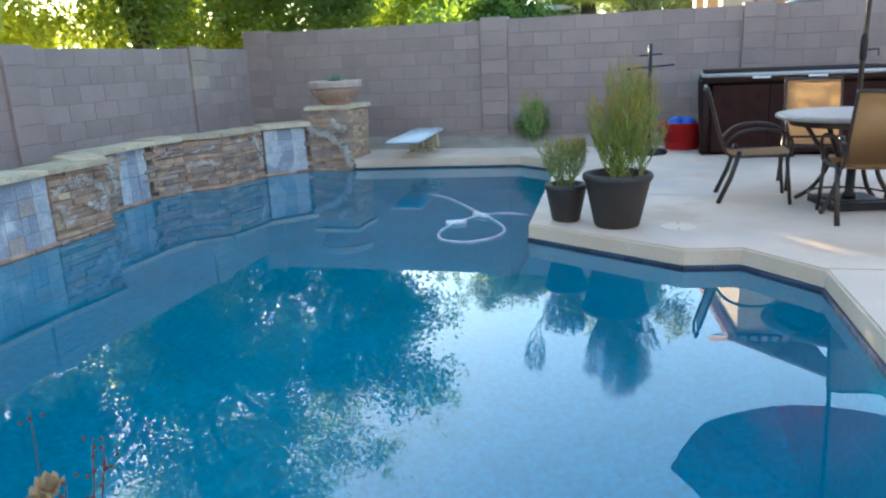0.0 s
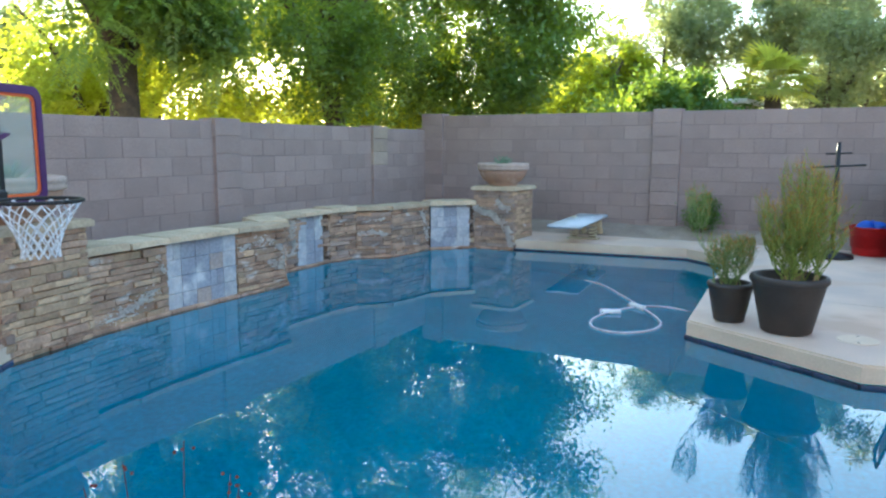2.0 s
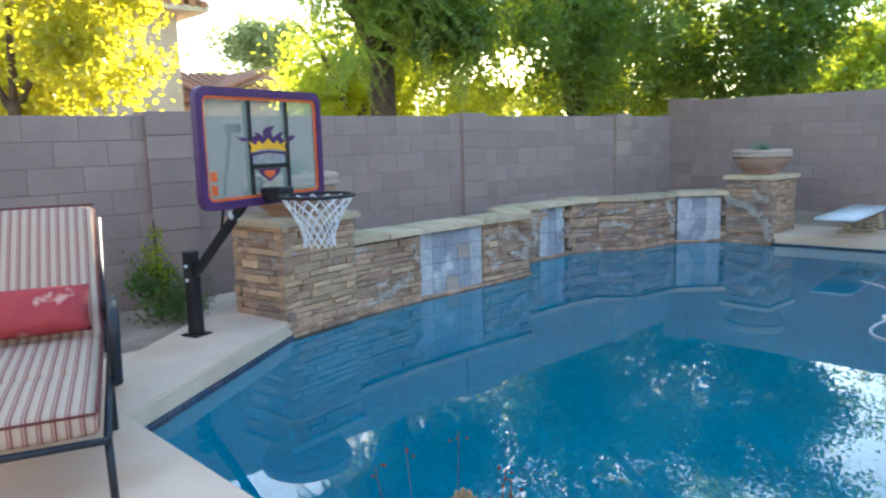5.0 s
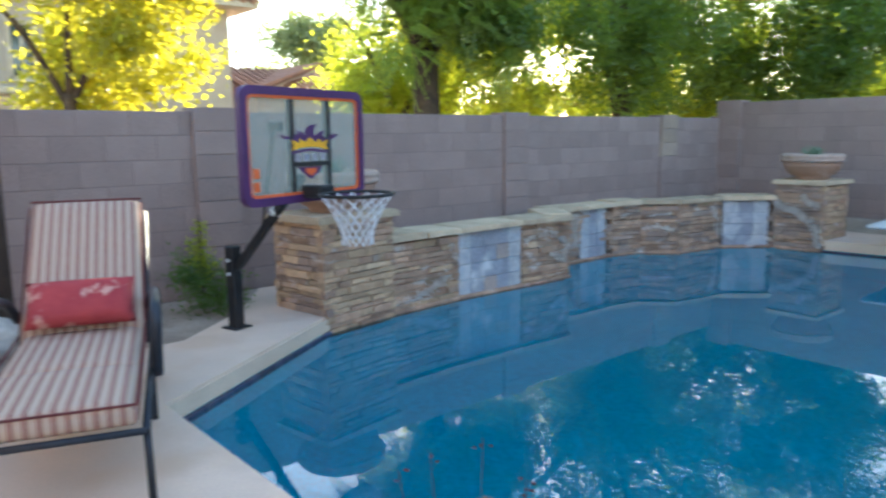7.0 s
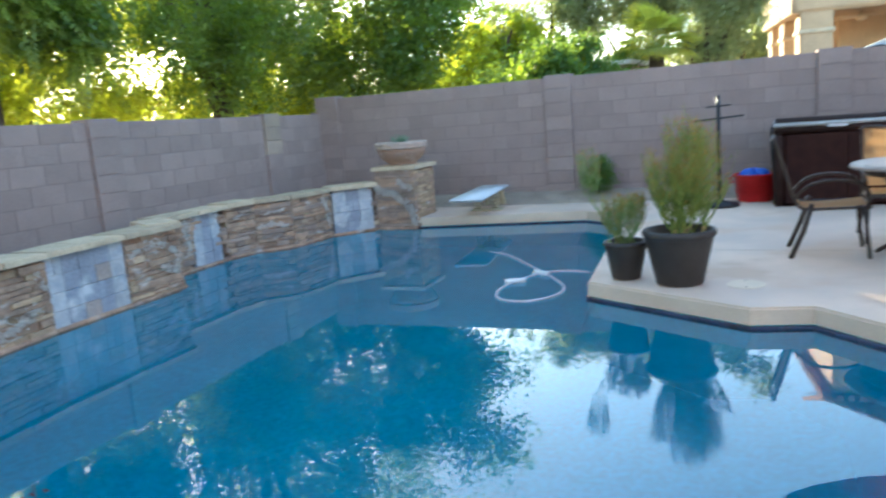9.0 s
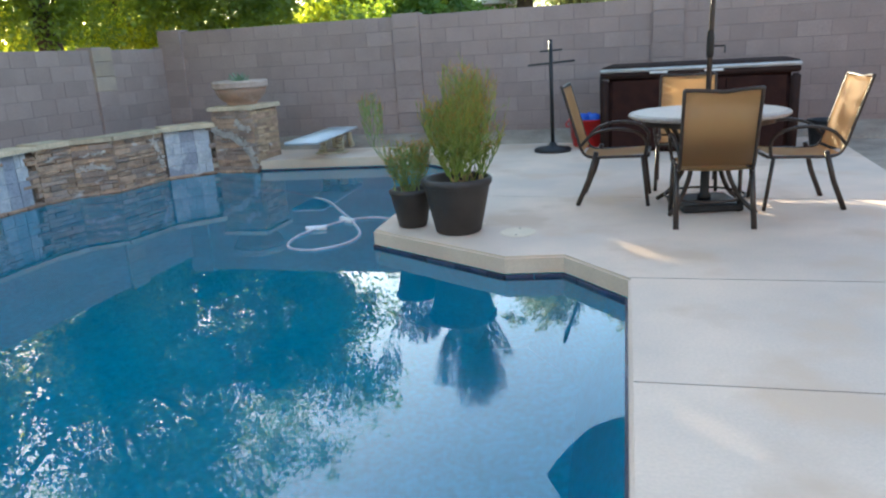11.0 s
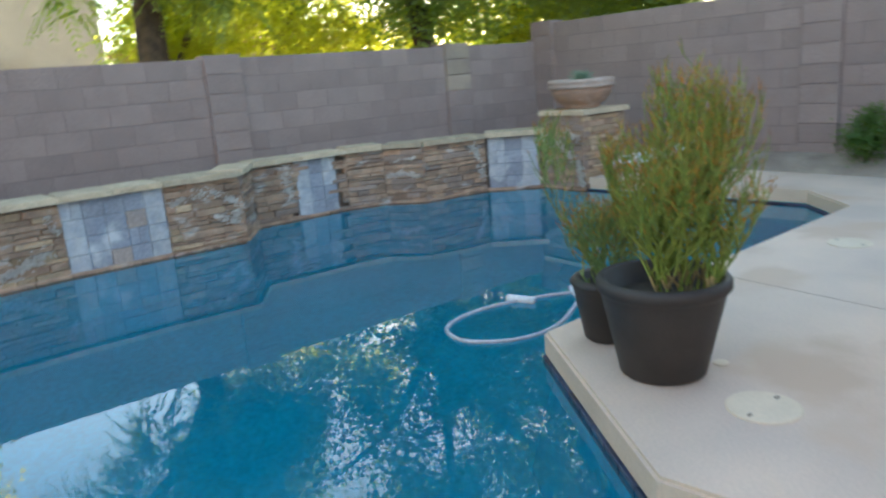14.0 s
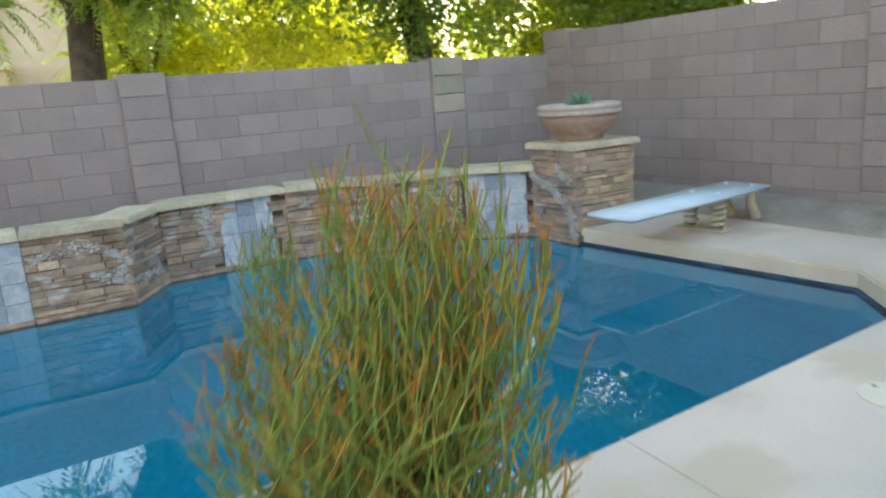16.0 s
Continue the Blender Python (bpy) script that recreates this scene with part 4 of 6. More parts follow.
def patio_chair():
    """Faces +y, origin on the ground under the seat."""
    t = thing("patio_chair", "bronze-framed patio chair with tan mesh sling", "chair", None, "chairs round the patio table")
    seat = curved([(0, 0.27, 0.425), (0, 0.05, 0.405), (0, -0.16, 0.40), (0, -0.22, 0.42)], 4)
    back = curved([(0, -0.23, 0.44), (0, -0.27, 0.56), (0, -0.32, 0.74), (0, -0.385, 0.95)], 4)
    part("seat", sling_sheet([(p.y, p.z) for p in seat], 0.45), SLING, t, "tan mesh sling", True)
    part("backrest", sling_sheet([(p.y, p.z) for p in back], 0.485), SLING, t, "tan mesh sling", True)
    for s in (-1, 1):
        x = 0.24 * s
        part("side_rail", bar(curved([(x, 0.29, 0.405), (x, 0.05, 0.40), (x, -0.17, 0.40), (x, -0.24, 0.46), (x, -0.28, 0.58), (x, -0.33, 0.75), (x, -0.395, 0.965)], 4), 0.012, 8), BRONZE, t, "", True)
        part("front_leg", bar([(x, 0.24, 0.41), (x * 1.04, 0.29, 0.0)], 0.015, 8), BRONZE, t, "", True)
        part("back_leg", bar([(x * 1.03, -0.12, 0.44), (x * 1.06, -0.18, 0.22), (x * 1.07, -0.27, 0.0)], 0.020, 8), BRONZE, t, "", True)
        part("arm", bar(curved([(x * 1.02, 0.26, 0.40), (x * 1.10, 0.27, 0.52), (x * 1.14, 0.19, 0.60), (x * 1.12, 0.02, 0.625), (x * 1.08, -0.14, 0.59), (x, -0.245, 0.49)], 5), 0.013, 8), BRONZE, t, "", True)
    part("top_rail", bar(curved([(-0.24, -0.395, 0.962), (-0.12, -0.405, 0.957), (0, -0.41, 0.945), (0.12, -0.405, 0.957), (0.24, -0.395, 0.962)], 3), 0.013, 8), BRONZE, t, "", True)
    part("seat_bar", bar([(-0.24, 0.285, 0.405), (0.24, 0.285, 0.405)], 0.012, 8), BRONZE, t, "", True)
    return t


ch = patio_chair()
ch.matrix_basis = pose(0.995, 5.22, 0, 0, 0, 2)
copy_thing(ch, pose(0.30, 5.98, 0, 0, 0, -93))
copy_thing(ch, pose(1.68, 5.80, 0, 0, 0, 95))
copy_thing(ch, pose(0.92, 6.60, 0, 0, 0, 176))

# ---- hot tub, stand, bucket, small plant ----
tb = thing("hot_tub", "dark brown hot tub with pale lip and folded cover", "hot tub", pose(1.21, 9.36, 0, 0, 0, -4))
part("cabinet", boxed((0, 0, 0.43), (2.10, 1.36, 0.86), 0, 0.06, 3), TUB, tb, "", True)
for k in range(3):
    part("side_panel", boxed((-0.63 + 0.63 * k, -0.688, 0.44), (0.622, 0.02, 0.80), 0, 0.004), TUB, tb)
for k in range(4):
    part("corner_post", boxed(((-1, 1)[k % 2] * 1.03, (-1, 1)[k // 2] * 0.665, 0.43), (0.10, 0.10, 0.84), 0, 0.02, 2), TUB_COVER, tb, "", True)
part("cover_skirt", boxed((0, 0, 0.90), (2.15, 1.41, 0.07), 0, 0.012, 2), TUB_COVER, tb, "dark brown vinyl cover skirt", True)
part("lip", boxed((0, 0, 0.957), (2.17, 1.43, 0.045), 0, 0.014, 2), TUB_LIP, tb, "pale grey strip along the cover edge", True)
part("cover", boxed((0, 0, 0.987), (2.13, 1.39, 0.018), 0, 0.007, 2), TUB_COVER, tb, "dark vinyl cover top", True)
for x in (-0.42, 0.18):
    part("label_plate", boxed((x, -0.718, 0.925), (0.20, 0.008, 0.026), 0, 0.002), WHITE, tb)
part("cover_lifter", bar(curved([(-1.07, -0.5, 0.25), (-1.10, -0.45, 0.70), (-1.09, -0.35, 0.94), (-0.95, -0.2, 0.985)], 5), 0.016, 8), BLACK, tb, "black bent lifter bar", True)

st = thing("towel_stand", "black metal towel stand with crossbars and round base", "stand", pose(-0.51, 8.95, 0))
part("base", lathe([(0.23, 0.0), (0.235, 0.02), (0.22, 0.045), (0.06, 0.07), (0.03, 0.12)], 32), BLACK, st, "", True)
part("post", bar([(0, 0, 0.05), (-0.01, 0, 1.36)], 0.024, 10), BLACK, st, "", True)
part("crossbar", bar([(-0.29, 0.03, 1.065), (0.28, -0.03, 1.10)], 0.012, 8), BLACK, st, "", True)
part("crossbar", bar([(-0.14, 0.02, 1.225), (0.13, -0.02, 1.235)], 0.011, 8), BLACK, st, "", True)

rb = thing("red_tub", "round red plastic tub holding blue toys", "tub", pose(-0.08, 9.42, 0))
part("tub", lathe([(0.20, 0.0), (0.21, 0.01), (0.255, 0.33), (0.27, 0.335), (0.27, 0.35), (0.25, 0.35), (0.235, 0.10), (0.02, 0.09)], 32), RED_TUB, rb, "", True)
part("handle", bar(curved([(-0.262, 0, 0.32), (-0.30, 0, 0.30), (-0.29, 0, 0.25), (-0.255, 0, 0.25)], 4), 0.009, 6), RED_TUB, rb)
bt2 = thing("blue_toys", "crumpled blue pool toys in the red tub", "pool toy", pose(-0.08, 9.42, 0.24))
for k, (x, y, z, s) in enumerate(((-0.08, -0.06, 0.10, 0.105), (0.06, -0.04, 0.11, 0.10), (0.0, 0.09, 0.10, 0.10))):
    bm = bmesh.new()
    bmesh.ops.create_icosphere(bm, subdivisions=2, radius=s, matrix=Matrix.Translation((x, y, z)) @ Matrix.Diagonal((1.1, 1, 0.7, 1)))
    for v in bm.verts:
        v.co += v.normal * 0.03 * noise.noise(v.co * 14)
    part("toy", bm, BLUE, bt2, "", True)

bk = thing("dark_bucket", "dark plastic bucket beside the hot tub", "bucket", pose(2.56, 8.75, 0))
part("bucket", lathe([(0.14, 0.0), (0.15, 0.01), (0.185, 0.30), (0.195, 0.305), (0.195, 0.325), (0.175, 0.32), (0.15, 0.05)], 28), BLACK, bk, "", True)

# ---- deck fittings ----
def deck_lid(x, y, r, label):
    t = thing("deck_lid", label, "skimmer lid", pose(x, y, 0, 0, 0, rnd.uniform(0, 180)), "lids in the deck")
    part("cover", lathe([(r, 0.0), (r, 0.004), (r - 0.006, 0.0065), (0.02, 0.007)], 36), LID, t)
    if r > 0.1:
        for s in (-1, 1):
            part("finger_slot", boxed((s * r * 0.72, 0, 0.0068), (0.022, 0.014, 0.004)), JOINT, t)


deck_lid(-0.35, 4.83, 0.130, "round cream plastic skimmer lid set in the deck")
deck_lid(-1.10, 7.25, 0.13, "round white plastic lid set in the deck")
deck_lid(-0.67, 5.08, 0.033, "small round cream deck cap")

db = thing("diving_board", "short white diving board on coil springs", "diving board", pose(-3.62, 9.0, 0, 0, 0, 4))
bm = bmesh.new()
box(bm, (0, -0.03, 0.285), (0.44, 1.76, 0.04), 0, 0.012, None, 2)
part("board", bm, BOARD, db, "white non-slip board", True)
for x in (-0.13, 0.13):
    pts = [(x + 0.05 * math.cos(a), 0.24 + 0.05 * math.sin(a), 0.02 + 0.24 * a / (2 * math.pi * 5)) for a in (2 * math.pi * 5 * i / 90 for i in range(91))]
    part("spring", bar(pts, 0.013, 6), CREAM, db, "cream coil spring", True)
part("spring_plate", boxed((0, 0.24, 0.012), (0.44, 0.18, 0.02), 0, 0.004), CREAM, db)
for x in (-0.12, 0.12):
    part("rear_stand", bar(curved([(x, 0.80, 0.0), (x, 0.78, 0.05), (x, 0.72, 0.14), (x, 0.71, 0.265)], 4), 0.05, 10, 0.035), CREAM, db, "cream moulded rear stand", True)
for x in (-0.12, 0.12):
    for y in (0.24, 0.72):
        part("bolt", lathe([(0.02, 0.304), (0.02, 0.314), (0.012, 0.318)], 12), WHITE, db, "", True, pose(x, y, 0))

# ---- pool cleaner hose ----
HOSE = [(-3.75, 7.32), (-3.35, 7.20), (-3.05, 6.97), (-2.63, 6.63), (-2.25, 6.10), (-1.92, 5.60), (-1.74, 5.23), (-1.76, 4.95), (-1.95, 4.76), (-2.18, 4.82), (-2.27, 5.08), (-2.22, 5.40), (-2.05, 5.75), (-1.80, 5.86), (-1.52, 5.80)]
hs = thing("cleaner_hose", "looped white pool-cleaner hose floating on the water", "hose", pose(0, 0, WATER_Z))
part("hose", bar(curved([(x, y, 0.006 if 2 < i < 14 else -0.02) for i, (x, y) in enumerate(HOSE)], 8), 0.012, 8), HOSE_MAT, hs, "", True)
for x, y, rz in ((-2.21, 5.42, 20), (-2.05, 5.74, -35)):
    part("swivel_float", bar([(-0.09, 0, 0.01), (-0.05, 0, 0.01), (0.05, 0, 0.01), (0.09, 0, 0.01)], 0.027, 12), WHITE, hs, "", True, pose(x, y, 0, 0, 0, rz))

# ---- basketball hoop ----
BN = Vector((0.95, 0.31, 0)).normalized()
BU = Vector((-BN.y, BN.x, 0))
bc = Vector((-4.80, 1.60, 1.305))
BMAT = Matrix(((BU.x, -BN.x, 0, bc.x), (BU.y, -BN.y, 0, bc.y), (0, 0, 1, bc.z), (0, 0, 0, 1)))   # local x right, -y faces the pool
hp = thing("basketball_hoop", "poolside basketball hoop with clear board on a black post", "basketball hoop", pose(-5.51, 1.37, 0))
INV = hp.matrix_basis.inverted()


def rounded_rect(w, h, r, n=6):
    pts = []
    for cx, cz, a0 in ((w / 2 - r, h / 2 - r, 0), (-w / 2 + r, h / 2 - r, 90), (-w / 2 + r, -h / 2 + r, 180), (w / 2 - r, -h / 2 + r, 270)):
        for i in range(n + 1):
            a = radians(a0 + 90 * i / n)
            pts.append((cx + r * math.cos(a), cz + r * math.sin(a)))
    return pts


def plate(outer, inner, y0, y1):
    """A flat upright plate in local x, z between y0 and y1, with an optional hole of as many points."""
    bm = bmesh.new()
    loops = [[bm.verts.new((x, y, z)) for x, z in loop] for y in (y0, y1) for loop in ((outer, inner) if inner else (outer,))]
    n = len(outer)
    if inner:
        a, b, c, d = loops
        for i in range(n):
            j = (i + 1) % n
            for p, q in ((a, b), (d, c), (c, a), (b, d)):
                bm.faces.new((p[i], p[j], q[j], q[i]))
    else:
        a, c = loops
        bm.faces.new(a)
        bm.faces.new(c[::-1])
        for i in range(n):
            bm.faces.new((a[i], c[i], c[(i + 1) % n], a[(i + 1) % n]))
    bmesh.ops.recalc_face_normals(bm, faces=bm.faces)
    return bm


W, Hh = 1.12, 0.715
board = part("backboard", plate(rounded_rect(W - 0.03, Hh - 0.03, 0.06), None, -0.004, 0.004), ACRYLIC, hp, "clear scuffed acrylic board", False, INV @ BMAT)
def on_board(name, bm, m, label=""):
    return part(name, bm, m, board, label)
on_board("border", plate(rounded_rect(W, Hh, 0.075), rounded_rect(W - 0.10, Hh - 0.10, 0.045), -0.022, 0.02), PURPLE, "rounded purple border")
on_board("border_line", plate(rounded_rect(W - 0.10, Hh - 0.10, 0.045), rounded_rect(W - 0.135, Hh - 0.135, 0.035), -0.014, -0.006), ORANGE, "orange inner line")
for x in (-0.17, 0.17):
    on_board("strut_face", boxed((x + 0.045, -0.00445, 0.02), (0.036, 0.0007, 0.64)), BLACK)
    on_board("strut", boxed((x + 0.045, 0.022, 0.02), (0.036, 0.03, 0.66), 0, 0.004), BLACK, "black upright strut")
on_board("mount_plate", boxed((0.045, -0.009, -0.117), (0.34, 0.008, 0.028), 0, 0.003), BLACK)
EX = 0.03
for pts in ([(-0.17, 0.02), (-0.13, 0.075), (-0.10, 0.07), (-0.13, 0.10), (-0.07, 0.085), (-0.03, 0.055), (-0.05, 0.10), (0.0, 0.13), (0.07, 0.135), (0.035, 0.10), (0.045, 0.06), (0.10, 0.09), (0.15, 0.095), (0.12, 0.065), (0.17, 0.03), (0.10, 0.02), (0.0, 0.03), (-0.10, 0.02)],
            [(-0.29, 0.075), (-0.22, 0.04), (-0.18, 0.045), (-0.19, 0.065), (-0.23, 0.06)], [(0.18, 0.03), (0.24, 0.045), (0.28, 0.07), (0.22, 0.075), (0.19, 0.055)],
            [(-0.17, -0.035), (0.0, -0.018), (0.17, -0.035), (0.165, -0.05), (0.0, -0.033), (-0.165, -0.05)],
            [(-0.11, -0.135), (0.11, -0.135), (0.075, -0.175), (0.0, -0.215), (-0.075, -0.175)]):
    on_board("print", plate([(x + EX, z) for x, z in pts], None, -0.0062, -0.0048), PURPLE, "purple printed flare")
for pts, m in (([(-0.165, -0.03), (-0.15, 0.005), (-0.17, 0.04), (-0.11, 0.015), (-0.09, 0.045), (-0.05, 0.02), (0.0, 0.055), (0.05, 0.02), (0.09, 0.045), (0.11, 0.015), (0.17, 0.04), (0.15, 0.005), (0.165, -0.03), (0.08, -0.012), (0.0, -0.008), (-0.08, -0.012)], YELLOW),
               ([(-0.055, -0.145), (0.055, -0.145), (0.04, -0.175), (0.0, -0.195), (-0.04, -0.175)], ORANGE)):
    on_board("print", plate([(x + EX, z) for x, z in pts], None, -0.0078, -0.0063), m)
for k in range(4):
    x = EX - 0.12 + 0.08 * k
    on_board("print", plate([(x - 0.024, -0.098), (x + 0.024, -0.098), (x + 0.026, -0.052), (x - 0.026, -0.052)], None, -0.0078, -0.0063), GREY_PRINT, "grey printed bar")
for z in (-0.16, -0.24):
    on_board("print", plate([(-0.47, z - 0.03), (-0.42, z - 0.03), (-0.42, z + 0.03), (-0.47, z + 0.03)], None, -0.006, -0.0045), ORANGE)
part("post", boxed((0, 0, 0.30), (0.085, 0.085, 0.60), 18, 0.008), BLACK, hp, "black square steel post")
part("post_flange", boxed((0, 0, 0.006), (0.15, 0.15, 0.012), 18, 0.003), BLACK, hp)
arm_end = INV @ BMAT @ Vector((0, 0.05, -0.20))
part("arm", bar([(0.0, 0.0, 0.42), (0.05, 0.02, 0.46), arm_end], 0.034, 4), BLACK, hp, "black diagonal arm")
part("stay_rod", bar([arm_end * 0.45 + Vector((0, 0, 0.24)), INV @ BMAT @ Vector((-0.21, 0.07, 0.14))], 0.010, 6), BLACK, hp)
part("stay_clamp", boxed((0, 0, 0), (0.05, 0.10, 0.06), 0, 0.006), BLACK, hp, "", False, INV @ BMAT @ Matrix.Translation((-0.21, 0.055, 0.12)))
part("arm_band", bar([arm_end * 0.62 + Vector((0, 0, 0.165)), arm_end * 0.65 + Vector((0, 0, 0.155))], 0.040, 4), WHITE, hp, "pale tape band round the arm")
for z in (0.40, 0.50):
    part("bolt", lathe([(0.012, -0.055), (0.012, 0.055)], 8), WHITE, hp, "", False, pose(0, 0, z, 90, 0, 18))
rc = INV @ BMAT @ Vector((0, -0.40, -0.30))
ring_pts = [rc + Vector((0.228 * math.cos(a), 0.228 * math.sin(a), 0)) for a in (2 * math.pi * i / 40 for i in range(41))]
rim = part("rim", bar(ring_pts, 0.011, 8), BLACK, hp, "black steel rim", True)
part("rim_bracket", boxed((0, 0, 0), (0.14, 0.17, 0.085), 0, 0.012), BLACK, hp, "", False, INV @ BMAT @ Matrix.Translation((0.0, -0.085, -0.29)))
bm = bmesh.new()
NN, ROWS = 14, 7
for k in range(NN):
    for s in (-1, 1):
        pts = []
        for i in range(ROWS + 1):
            u = i / ROWS
            rr = 0.222 - 0.132 * math.sin(u * math.pi * 0.5) + (0.008 if i == ROWS else 0)
            a = 2 * math.pi * (k + s * i * 0.5) / NN
            pts.append(rc + Vector((rr * math.cos(a), rr * math.sin(a), -0.005 - 0.31 * u)))
        sweep(bm, pts, 0.0042, 4)
part("net", bm, NET, rim, "white diamond-mesh cord net")

# ---- lounger ----
lg = thing("chaise_lounge", "dark metal chaise with maroon and cream striped cushion", "lounge chair", pose(-3.45, -0.235, 0, 0, 0, 70.9))


def pad(path, width, thick, puff=0.012):
    """A stuffed cushion along path (y, z): rounded edges, slightly puffed."""
    pts = [Vector((0, *p)) for p in path]
    prof = [(-0.5, 0.25), (-0.485, 0.62), (-0.45, 0.86), (-0.38, 1.0), (-0.2, 1.04), (0, 1.05), (0.2, 1.04), (0.38, 1.0), (0.45, 0.86), (0.485, 0.62), (0.5, 0.25), (0.47, 0.02), (0.2, 0), (-0.2, 0), (-0.47, 0.02)]
    bm = bmesh.new()
    rings = []
    for i, p in enumerate(pts):
        d = (pts[min(i + 1, len(pts) - 1)] - pts[max(i - 1, 0)]).normalized()
        up = Vector((1, 0, 0)).cross(d)
        e = min(i, len(pts) - 1 - i)
        k = (0.62, 0.92, 1.0)[min(e, 2)]
        rings.append([bm.verts.new(p + Vector((u * width * (0.985 if e == 0 else 1), 0, 0)) + up * thick * (0.5 + (h - 0.5) * k)) for u, h in prof])
    for a, b in zip(rings, rings[1:]):
        for j in range(len(prof)):
            bm.faces.new((a[j], b[j], b[(j + 1) % len(prof)], a[(j + 1) % len(prof)]))
    bm.faces.new(rings[0])
    bm.faces.new(rings[-1][::-1])
    bmesh.ops.recalc_face_normals(bm, faces=bm.faces)
    return bm


def steps(a, b, n):
    return [(a[0] + (b[0] - a[0]) * i / n, a[1] + (b[1] - a[1]) * i / n) for i in range(n + 1)]


s1 = [(0.0, 0.295), (0.012, 0.295)] + steps((0.04, 0.295), (0.50, 0.30), 5) + [(0.53, 0.295)]
s2 = [(0.535, 0.295), (0.55, 0.297)] + steps((0.58, 0.30), (1.16, 0.31), 6) + [(1.19, 0.31)]
b1 = [(1.20, 0.325), (1.21, 0.34)] + steps((1.235, 0.375), (1.86, 0.925), 8) + [(1.88, 0.945)]
for nm, pth in (("foot_cushion", s1), ("seat_cushion", s2), ("back_cushion", b1)):
    c = part(nm, pad(pth, 0.585, 0.10), STRIPE, lg, "maroon and cream striped cushion", True)
for x in (-0.29, 0.29):
    part("piping", bar(curved([(x, 0.01, 0.385), (x, 0.52, 0.392), (x, 1.15, 0.402), (x, 1.24, 0.46), (x, 1.80, 0.985)], 4), 0.006, 6), PIPING, lg, "maroon piping", True)
part("piping", bar([(-0.29, 0.0, 0.383), (0.29, 0.0, 0.383)], 0.006, 6), PIPING, lg, "maroon piping")
part("piping", bar([(-0.29, 1.83, 1.01), (0.29, 1.83, 1.01)], 0.006, 6), PIPING, lg, "maroon piping")
for x in (-0.315, 0.315):
    part("side_rail", bar([(x, 0.0, 0.275), (x, 1.22, 0.29)], 0.016, 8), NAVY, lg, "", True)
    part("back_rail", bar([(x * 0.95, 1.20, 0.30), (x * 0.95, 1.90, 0.92)], 0.015, 8), NAVY, lg, "", True)
    part("front_leg", bar([(x, 0.03, 0.28), (x * 1.02, -0.01, 0.0)], 0.015, 8), NAVY, lg, "", True)
    part("middle_leg", boxed((x, 0.86, 0.15), (0.03, 0.055, 0.30), 0, 0.006), NAVY, lg)
    part("rear_leg", bar([(x, 1.20, 0.29), (x * 1.02, 1.55, 0.0)], 0.015, 8), NAVY, lg, "", True)
    a = bmesh.new()
    sweep(a, curved([(x * 1.10, 0.74, 0.26), (x * 1.12, 0.70, 0.48), (x * 1.13, 0.76, 0.58), (x * 1.12, 0.95, 0.60), (x * 1.08, 1.18, 0.57), (x * 1.0, 1.32, 0.45)], 5), 0.026, 8)
    part("arm", a, NAVY, lg, "curved dark metal arm", True)
part("front_bar", bar([(-0.315, 0.0, 0.275), (0.315, 0.0, 0.275)], 0.015, 8), NAVY, lg, "", True)

pl = thing("lumbar_pillow", "red floral lumbar pillow on the chaise", "pillow", pose(-3.45, -0.235, 0, 0, 0, 70.9) @ pose(0, 1.155, 0.55, -42, 0, 0))
bm = bmesh.new()
nx, nz = 16, 10
sides = []
for s in (-1, 1):
    g = []
    for i in range(nx + 1):
        row = []
        for j in range(nz + 1):
            u, v = i / nx * 2 - 1, j / nz * 2 - 1
            k = max(0.0, (1 - u ** 4) * (1 - v ** 4)) ** 0.5
            pin = 1 - 0.04 * (1 - v * v) * abs(u) ** 6
            row.append(bm.verts.new((u * 0.25 * pin, s * 0.062 * k, v * 0.135 * (1 - 0.05 * (1 - u * u) * abs(v) ** 6))))
        g.append(row)
    for i in range(nx):
        for j in range(nz):
            bm.faces.new((g[i][j], g[i + 1][j], g[i + 1][j + 1], g[i][j + 1]))
bmesh.ops.remove_doubles(bm, verts=bm.verts, dist=0.0005)
bmesh.ops.recalc_face_normals(bm, faces=bm.faces)
part("pillow", bm, FLORAL, pl, "", True)

# side table, post, rocks, shrub by the left wall
sd = thing("side_table", "small patio side table with pale stone top", "side table", pose(-5.06, -0.72, 0, 0, 0, 20))
part("tabletop", boxed((0, 0, 0.475), (0.46, 0.46, 0.03), 0, 0.006), ROCK, sd, "pale stone top")
part("apron", boxed((0, 0, 0.45), (0.44, 0.44, 0.025), 0, 0.004), BRONZE, sd)
for x in (-1, 1):
    for y in (-1, 1):
        part("leg", bar([(0.19 * x, 0.19 * y, 0.45), (0.15 * x, 0.15 * y, 0.25), (0.21 * x, 0.21 * y, 0.0)], 0.012, 8), BRONZE, sd)
ps = thing("patio_post", "tall dark brown square metal post by the block wall", "post", pose(-6.25, 0.03, -0.035))
part("post", boxed((0, 0, 1.5), (0.115, 0.115, 3.0), 8, 0.008), BRONZE, ps)
part("foot_plate", boxed((0, 0, 0.008), (0.2, 0.2, 0.016), 8, 0.003), BRONZE, ps)
